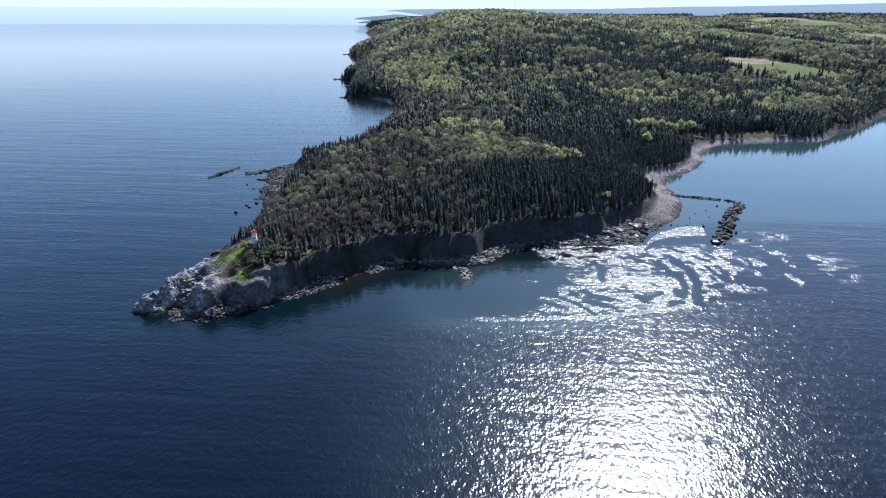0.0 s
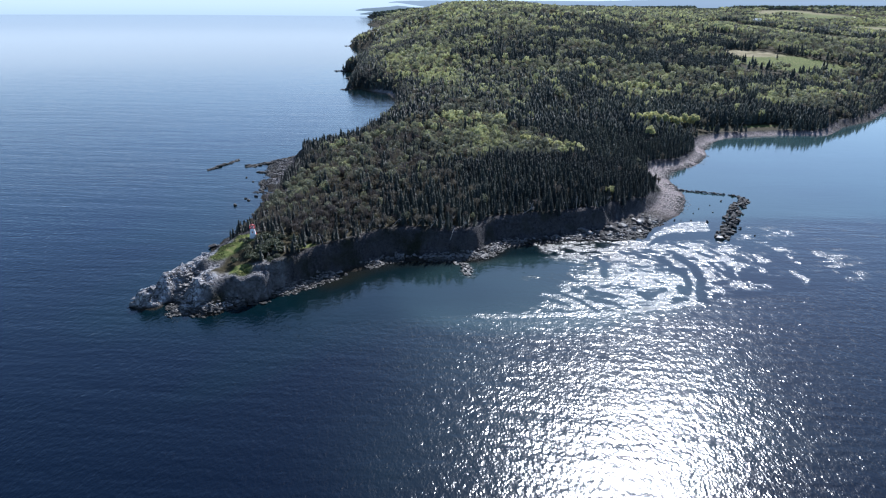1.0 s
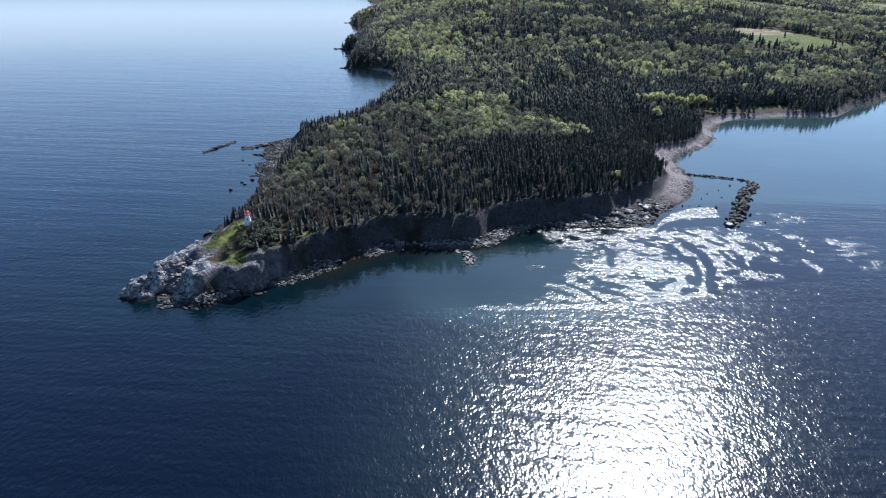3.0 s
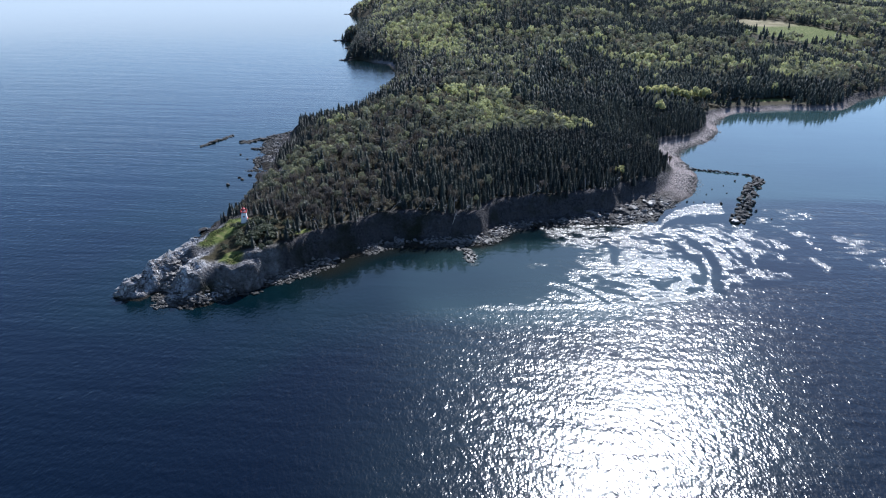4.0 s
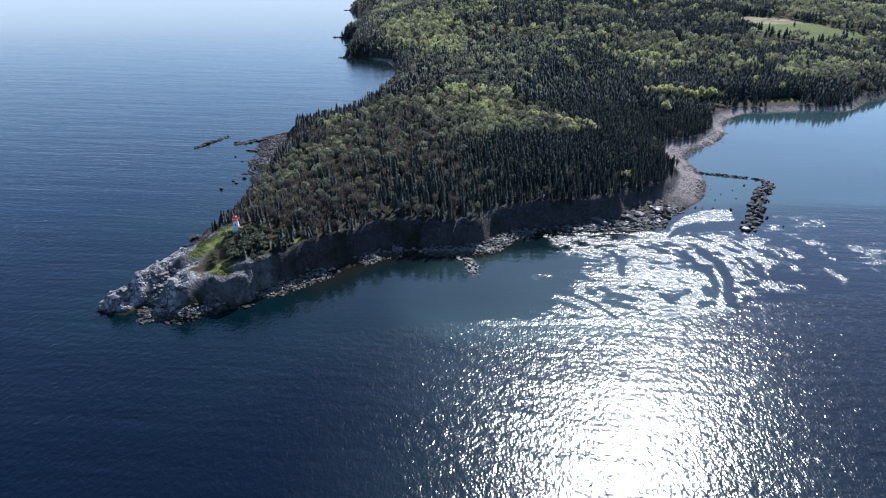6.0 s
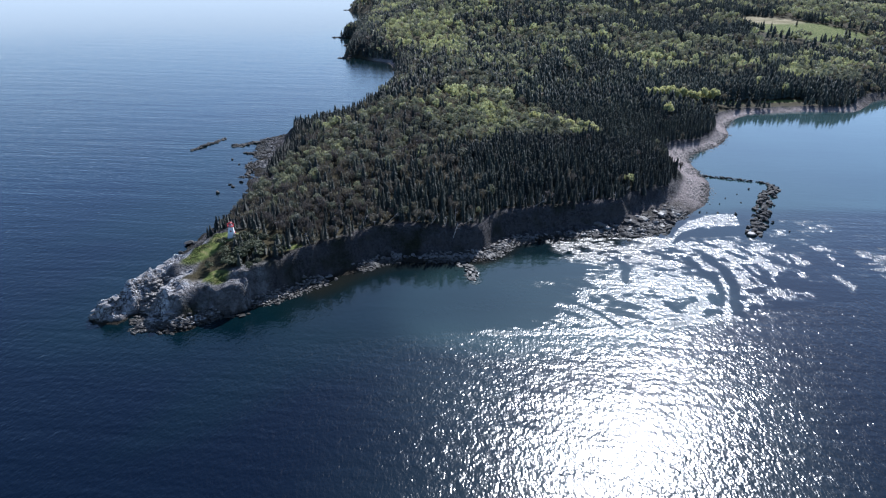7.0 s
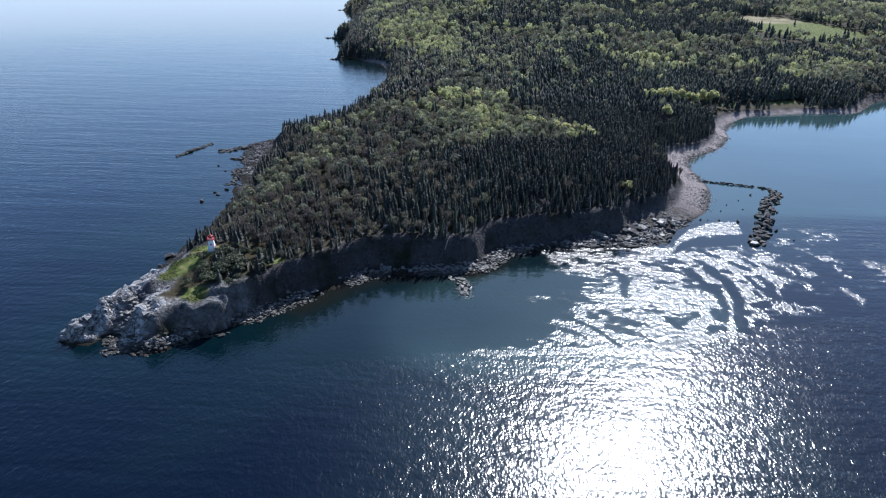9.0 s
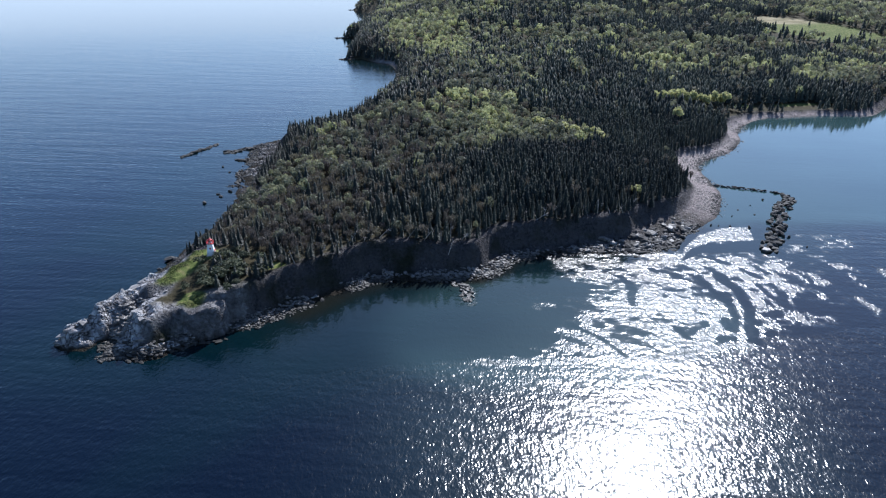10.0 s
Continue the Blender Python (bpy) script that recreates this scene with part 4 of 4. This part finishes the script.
FIRST = {"spruce": [tree("spruce", s + 100, "slender dark green spruce at the edge of the cliff") for s in range(6)],
         "leafy": [tree("leafy", s + 100, "broadleaf tree in fresh yellow-green spring leaf") for s in range(3)],
         "bright": [tree("leafy", s + 201, "broadleaf tree glowing yellow-green in fresh leaf") for s in range(3)],
         "shrub": [tree("shrub", s + 100, "low dark evergreen shrub on the slope below the lighthouse") for s in range(4)],
         "bare": [tree("bare", s + 100, "grey-brown hardwood tree just coming into bud") for s in range(4)]}
fresh = {k: list(v) for k, v in FIRST.items()}


def plant(kind, x, y, height, spread_=1.0):
    z = float(lie(np.array([x]), np.array([y]), gz)[0])
    m = pose(x, y, z - 0.1, 0, 0, rr.uniform(0, 360))
    t = fresh[kind].pop() if fresh[kind] else copy_thing(rr.choice(FIRST[kind]), m)
    t.matrix_basis = m @ Matrix.Diagonal((height * spread_, height * spread_, height, 1))
    return t


for kind, x, y, h in EDGE_TREES:
    plant(kind, x, y, h, rr.uniform(0.9, 1.25))
def snag(seed, label):
    """A dead trunk, bleached and broken off, with a few stubs of branches."""
    base = new("dead_tree")
    r = random.Random(seed)
    co, tri = trunk_shape(0.022, 1.0, r.uniform(-0.1, 0.1))
    tm = mesh_from("trunk", co, tri)
    tm.materials.append(BLEACHED)
    new("trunk", tm).parent = base
    for _ in range(5):
        bm = bmesh.new()
        a, z = r.uniform(0, 6.28), r.uniform(0.35, 0.9)
        m = Matrix.Translation((0, 0, z)) @ Euler((0, r.uniform(0.7, 1.3), a)).to_matrix().to_4x4() @ Matrix.Translation((0, 0, 0.10))
        bmesh.ops.create_cone(bm, segments=4, radius1=0.010, radius2=0.003, depth=r.uniform(0.15, 0.3), matrix=m)
        part("branch", bm, BLEACHED, base)
    return tagged(base, label, "tree", "dead trees along the cliff edge")


FIRST["dead"] = [snag(s, "bleached dead tree leaning out over the cliff edge") for s in range(5)]
fresh["dead"] = list(FIRST["dead"])
rim_trees = [e for e in EDGE_TREES if e[0] == "spruce" and -75 < e[1] < 120]
for _, x, y, h in rr.sample(rim_trees, min(34, len(rim_trees))):
    t = plant("dead", x + rr.uniform(-2, 2), y - rr.uniform(0.5, 3.0), rr.uniform(4, 7.5), 1.3)
    t.matrix_basis = t.matrix_basis @ Euler((rr.uniform(-0.2, 0.9), rr.uniform(-0.6, 0.6), 0)).to_matrix().to_4x4()
# by the lighthouse: low spruces on the seaward slope and behind the tower
n = 0
while n < 62:
    x, y = rr.gauss(-98, 5.0), rr.gauss(320, 7.5)
    if math.hypot(x + 109, y - 334) < 5.5 or x < -108 + 0.2 * (y - 310) or oval(np.array([x]), np.array([y]), -103, 302, 7, 7, -20)[0] > 0.2 or lie(np.array([x]), np.array([y]), gz)[0] < 8:
        continue
    plant("spruce" if rr.random() < 0.7 else "shrub", x, y, rr.uniform(2.6, 6.2), rr.uniform(1.3, 1.9))
    n += 1
for x, y, h in ((-112, 346, 6.0), (-116, 349, 6.5), (-108, 347, 7.0), (-120, 353, 6.0), (-100, 340, 6.5), (-95, 337, 7.0), (-124, 356, 5.5), (-118, 345, 4.5)):
    plant("spruce", x, y, h, 1.4)
for x, y, h in ((-111, 326, 3.4), (-110, 328, 3.0), (-104, 327, 3.8), (-103, 333, 3.6), (-101, 331, 4.0), (-105, 331, 3.0), (-110, 309, 3.0), (-103, 312, 3.2), (-99, 312, 3.4), (-107, 319, 3.6), (-106, 316, 3.2), (-112, 312, 2.4), (-108, 322, 3.0)):
    plant("shrub", x, y, h * 1.15, rr.uniform(1.2, 1.7))
for x, y, h in ((521, 1280, 11), (577, 1225, 13), (583, 1227, 12), (600, 1240, 9)):
    plant("spruce", x, y, h, 1.6)
plant("bright", 86, 440, 8.5, 1.1)
plant("bright", 156, 636, 21.0, 0.62)
for i in range(20):
    plant("bright", 155 + 3.6 * i + rr.uniform(-1.5, 1.5), 713 + 0.9 * i + rr.uniform(-5, 5), rr.uniform(14, 20), rr.uniform(0.55, 0.85))
for i in range(9):
    plant("bright", 40 + 5.5 * i + rr.uniform(-3, 3), 592 - 3.5 * i + rr.uniform(-6, 6), rr.uniform(11, 13.5), 1.0)


# ---- lighthouse ----
def frustum(bm, sides, r0, r1, z0, z1, turn=0.0):
    m = Matrix.Translation((0, 0, (z0 + z1) / 2)) @ Matrix.Rotation(turn, 4, "Z")
    bmesh.ops.create_cone(bm, cap_ends=True, segments=sides, radius1=r0, radius2=r1, depth=z1 - z0, matrix=m)
    return bm


def box(bm, sx, sy, sz, x=0, y=0, z=0, turn=0.0):
    m = Matrix.Translation((x, y, z)) @ Matrix.Rotation(turn, 4, "Z") @ Matrix.Diagonal((sx, sy, sz, 1))
    bmesh.ops.create_cube(bm, size=1.0, matrix=m)
    return bm


def lighthouse(x, y, z, turn):
    base = new("lighthouse")
    base.matrix_basis = pose(x, y, z, 0, 0, turn) @ Matrix.Scale(0.88, 4)
    q = math.pi / 4
    part("foundation", frustum(bmesh.new(), 4, 2.85, 2.80, -1.2, 0.25, q), GREY, base, "grey concrete footing")
    tower = part("tower", frustum(bmesh.new(), 4, 2.60, 1.62, 0.25, 5.4, q), WHITE, base, "tapering white-painted shingled tower")
    for k in range(1, 12):
        f = k / 12
        r = 2.60 + (1.62 - 2.60) * f + 0.02
        part("shingle_course", frustum(bmesh.new(), 4, r + 0.015, r - 0.02, 0.25 + 5.15 * f - 0.03, 0.25 + 5.15 * f + 0.03, q), WHITE, tower)
    part("cornice", frustum(bmesh.new(), 4, 1.62, 2.10, 5.4, 5.85, q), WHITE, base, "flared white cornice")
    deck = part("gallery", frustum(bmesh.new(), 4, 2.2, 2.2, 5.85, 6.02, q), RED, base, "red gallery deck")
    for i in range(12):
        s, k = i // 3, i % 3
        u = -1.45 + 0.967 * k
        px, py = [(u, -1.45), (1.45, u), (-u, 1.45), (-1.45, -u)][s]
        part("rail_post", box(bmesh.new(), 0.09, 0.09, 0.95, px, py, 6.5), RED, deck)
    for zz in (6.45, 6.95):
        for s in range(4):
            a = s * math.pi / 2
            part("rail", box(bmesh.new(), 2.95, 0.07, 0.07, 1.45 * math.sin(a), -1.45 * math.cos(a), zz, a), RED, deck)
    lantern = part("lantern", frustum(bmesh.new(), 8, 0.95, 0.95, 6.02, 6.75, q / 2), WHITE, base, "white octagonal lantern room")
    part("lantern_glass", frustum(bmesh.new(), 8, 0.93, 0.93, 6.75, 7.65, q / 2), GLASS, lantern, "clear lantern panes")
    for i in range(8):
        a = q / 2 + i * q
        part("glazing_bar", box(bmesh.new(), 0.08, 0.08, 0.9, 0.95 * math.cos(a), 0.95 * math.sin(a), 7.2, a), RED, lantern)
    part("lamp", frustum(bmesh.new(), 10, 0.22, 0.22, 6.75, 7.4), WHITE, lantern, "white lamp")
    roof = part("roof", frustum(bmesh.new(), 8, 1.04, 0.14, 7.65, 8.3, q / 2), RED, base, "red octagonal lantern roof")
    part("finial", frustum(bmesh.new(), 8, 0.14, 0.05, 8.5, 9.0), RED, roof)
    door = part("door", box(bmesh.new(), 0.95, 0.12, 2.0, 0, -1.76, 1.27), RED, base, "red plank door")
    part("door_canopy", box(bmesh.new(), 1.3, 0.5, 0.1, 0, -1.85, 2.4), RED, door)
    for sx, zz in ((1, 3.6), (-1, 3.6)):
        r = (2.60 + (1.62 - 2.60) * (zz - 0.25) / 5.15) * math.cos(q)
        w = part("window", box(bmesh.new(), 0.1, 0.75, 0.9, sx * r, 0, zz), RED, base, "small red-framed window")
        part("pane", box(bmesh.new(), 0.1, 0.55, 0.7, sx * (r + 0.02), 0, zz), GLASS, w)
    return tagged(base, "white wooden lighthouse with red lantern on a grassy point", "lighthouse")


lh_z = float(lie(np.array([-109.0]), np.array([334.0]), gz)[0])
lighthouse(-109, 334, lh_z, 104)


# ---- houses ----
def house(x, y, turn, long, deep, wall_h, walls, roof_mat, label):
    z = float(lie(np.array([float(x)]), np.array([float(y)]), gz)[0])
    base = new("house")
    base.matrix_basis = pose(x, y, z, 0, 0, turn)
    part("walls", box(bmesh.new(), long, deep, wall_h + 1.5, 0, 0, wall_h / 2 - 0.75), walls, base)
    rise, over = deep * 0.38, 0.5
    for s in (-1, 1):
        bm = bmesh.new()
        a = [bm.verts.new((sx, s * yy, zz)) for sx, yy, zz in ((-long / 2 - over, deep / 2 + over, wall_h - 0.3), (long / 2 + over, deep / 2 + over, wall_h - 0.3), (long / 2 + over, 0, wall_h + rise), (-long / 2 - over, 0, wall_h + rise))]
        f = bm.faces.new(a)
        up = bmesh.ops.extrude_face_region(bm, geom=[f])
        bmesh.ops.translate(bm, vec=(0, 0, 0.25), verts=[v for v in up["geom"] if isinstance(v, bmesh.types.BMVert)])
        bmesh.ops.recalc_face_normals(bm, faces=bm.faces)
        part("roof_slope", bm, roof_mat, base)
    for s in (-1, 1):
        bm = bmesh.new()
        g = [bm.verts.new(v) for v in ((s * long / 2, -deep / 2, wall_h), (s * long / 2, deep / 2, wall_h), (s * long / 2, 0, wall_h + rise), (s * (long / 2 - 0.2), -deep / 2, wall_h), (s * (long / 2 - 0.2), deep / 2, wall_h), (s * (long / 2 - 0.2), 0, wall_h + rise))]
        for ids in ((0, 1, 2), (3, 5, 4), (0, 3, 4, 1), (1, 4, 5, 2), (2, 5, 3, 0)):
            bm.faces.new([g[i] for i in ids])
        bmesh.ops.recalc_face_normals(bm, faces=bm.faces)
        part("gable", bm, walls, base)
    n = max(2, int(long / 4))
    for i in range(n):
        u = (i + 0.5) / n * long - long / 2
        w = part("door" if i == n // 2 else "window", box(bmesh.new(), 1.0, 0.12, 2.0 if i == n // 2 else 1.2, u, -deep / 2 - 0.02, 1.1 if i == n // 2 else 1.6), ROOF, base)
    return tagged(base, label, "house")


WARM = plain("weathered_clapboard", (0.30, 0.24, 0.18), 0.8)
house(218, 797, 15, 14, 9, 3.2, WARM, ROOF, "low weathered cottage among trees behind the beach")
house(578, 1146, 20, 16, 9, 4.0, WHITE, ROOF, "white clapboard farmhouse with a grey roof")
house(603, 1152, 5, 13, 8, 3.6, WHITE, ROOF, "pale cottage with a grey roof at the field's edge")
house(1114, 2073, 10, 32, 12, 5.0, WHITE, ROOF, "long white farm barn beside open fields")
house(1036, 2785, 5, 44, 16, 7.0, WHITE, WHITE, "large white farm shed far inland")
house(1100, 2825, 5, 34, 14, 6.0, WHITE, ROOF, "white farm barn far inland")


# ---- masts on the hill ----
def mast(x, y, tall):
    z = float(lie(np.array([float(x)]), np.array([float(y)]), gz)[0])
    base = new("radio_mast")
    base.location = (x, y, z)
    for i in range(3):
        a = i * 2.094
        part("leg", box(bmesh.new(), 0.25, 0.25, tall, 0.7 * math.cos(a), 0.7 * math.sin(a), tall / 2), GREY, base)
    for k in range(int(tall / 5)):
        part("brace", box(bmesh.new(), 1.3, 0.15, 0.15, 0, 0, 2 + 5 * k, k * 1.05), GREY, base)
    return tagged(base, "thin grey steel radio mast on the wooded hilltop", "mast")


mast(115, 2250, 60)
mast(172, 2260, 60)


# ---- glowing strips painted as far water, far shores and air, beyond the sheet of sea ----
# emission ramped by height: daylight and distance haze are painted into the colour
def far_glow_material(name, low, high, z0, z1):
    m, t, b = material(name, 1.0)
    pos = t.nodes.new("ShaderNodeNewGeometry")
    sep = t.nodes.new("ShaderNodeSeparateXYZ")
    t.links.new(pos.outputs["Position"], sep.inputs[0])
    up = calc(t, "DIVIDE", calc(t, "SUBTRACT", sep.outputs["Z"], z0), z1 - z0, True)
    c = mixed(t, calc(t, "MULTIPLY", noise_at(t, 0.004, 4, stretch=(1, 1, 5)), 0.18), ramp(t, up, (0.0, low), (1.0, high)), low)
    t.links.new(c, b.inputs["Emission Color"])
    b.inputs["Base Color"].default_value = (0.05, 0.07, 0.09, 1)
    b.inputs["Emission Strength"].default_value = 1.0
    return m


def far_strip(label, mat, radius, outline):
    """A glowing strip that stands in for the far distance; outline: bearing in degrees, lower edge and upper edge in
    metres.
    """
    bm = bmesh.new()
    bearing, low, high = zip(*outline)
    az = np.linspace(bearing[0], bearing[-1], int(abs(bearing[-1] - bearing[0]) * 8) + 2)
    rows = []
    for a in az:
        x, y = radius * math.sin(radians(a)), radius * math.cos(radians(a))
        rough = (2.2 * fuzz(np.array([a * 9.0]), np.array([radius * 1.0]), 3.0, 3, 4)[0]) if len(outline) > 2 else 0
        rows.append((bm.verts.new((x, y, np.interp(a, bearing, low))), bm.verts.new((x, y, np.interp(a, bearing, high) + rough))))
    for (a, b), (c, d) in zip(rows, rows[1:]):
        bm.faces.new((a, c, d, b))
    return tagged(part("backdrop", bm, mat), label, "backdrop", kind="structure")


# haze and sky brightness are in these glowing colours; the air sheet covers the sky
AIR_GLOW = far_glow_material("far_air_glow", (0.60, 0.675, 0.725), (0.54, 0.65, 0.73), 105, 420)
FAR_SEA_GLOW = far_glow_material("far_sea_glow", (0.40, 0.485, 0.56), (0.50, 0.58, 0.64), -2, 100)
FAR_LAND_GLOW = far_glow_material("far_land_glow", (0.215, 0.265, 0.315), (0.27, 0.33, 0.385), 60, 165)
HEADLAND_GLOW = far_glow_material("far_headland_glow", (0.11, 0.14, 0.155), (0.17, 0.21, 0.24), 0, 60)
far_strip("glowing backdrop sheet painted as pale hazy air over the far horizon", AIR_GLOW, 4892, [(-75, 90, 420), (75, 90, 420)])
far_strip("glowing backdrop strip painted as pale far water under the horizon", FAR_SEA_GLOW, 4890, [(-75, -2, 99), (-30, -2, 99), (-15, -2, 107), (0, -2, 107)])
far_strip("glowing backdrop strip of inland horizon hills with blue haze painted in", FAR_LAND_GLOW, 4889, [(-7.2, 86, 90), (-6.5, 88, 98), (-3.9, 60, 106), (9, 20, 116), (15.2, 20, 136), (19.1, 20, 142), (24.6, 20, 156), (28.6, 20, 168), (36, 20, 172), (60, 20, 160)])
far_strip("glowing backdrop strip of a headland far up the coast, blue haze painted in", HEADLAND_GLOW, 4887, [(-9.8, 35, 38), (-9.3, 34, 48), (-8, 30, 56), (-6.5, 20, 70), (-4, 10, 50)])
far_strip("glowing backdrop strip of a low headland up the coast, haze painted in", HEADLAND_GLOW, 4885, [(-9.5, 11, 14), (-8.8, 9, 26), (-7.5, 5, 42), (-6, 0, 40), (-5, 0, 10)])
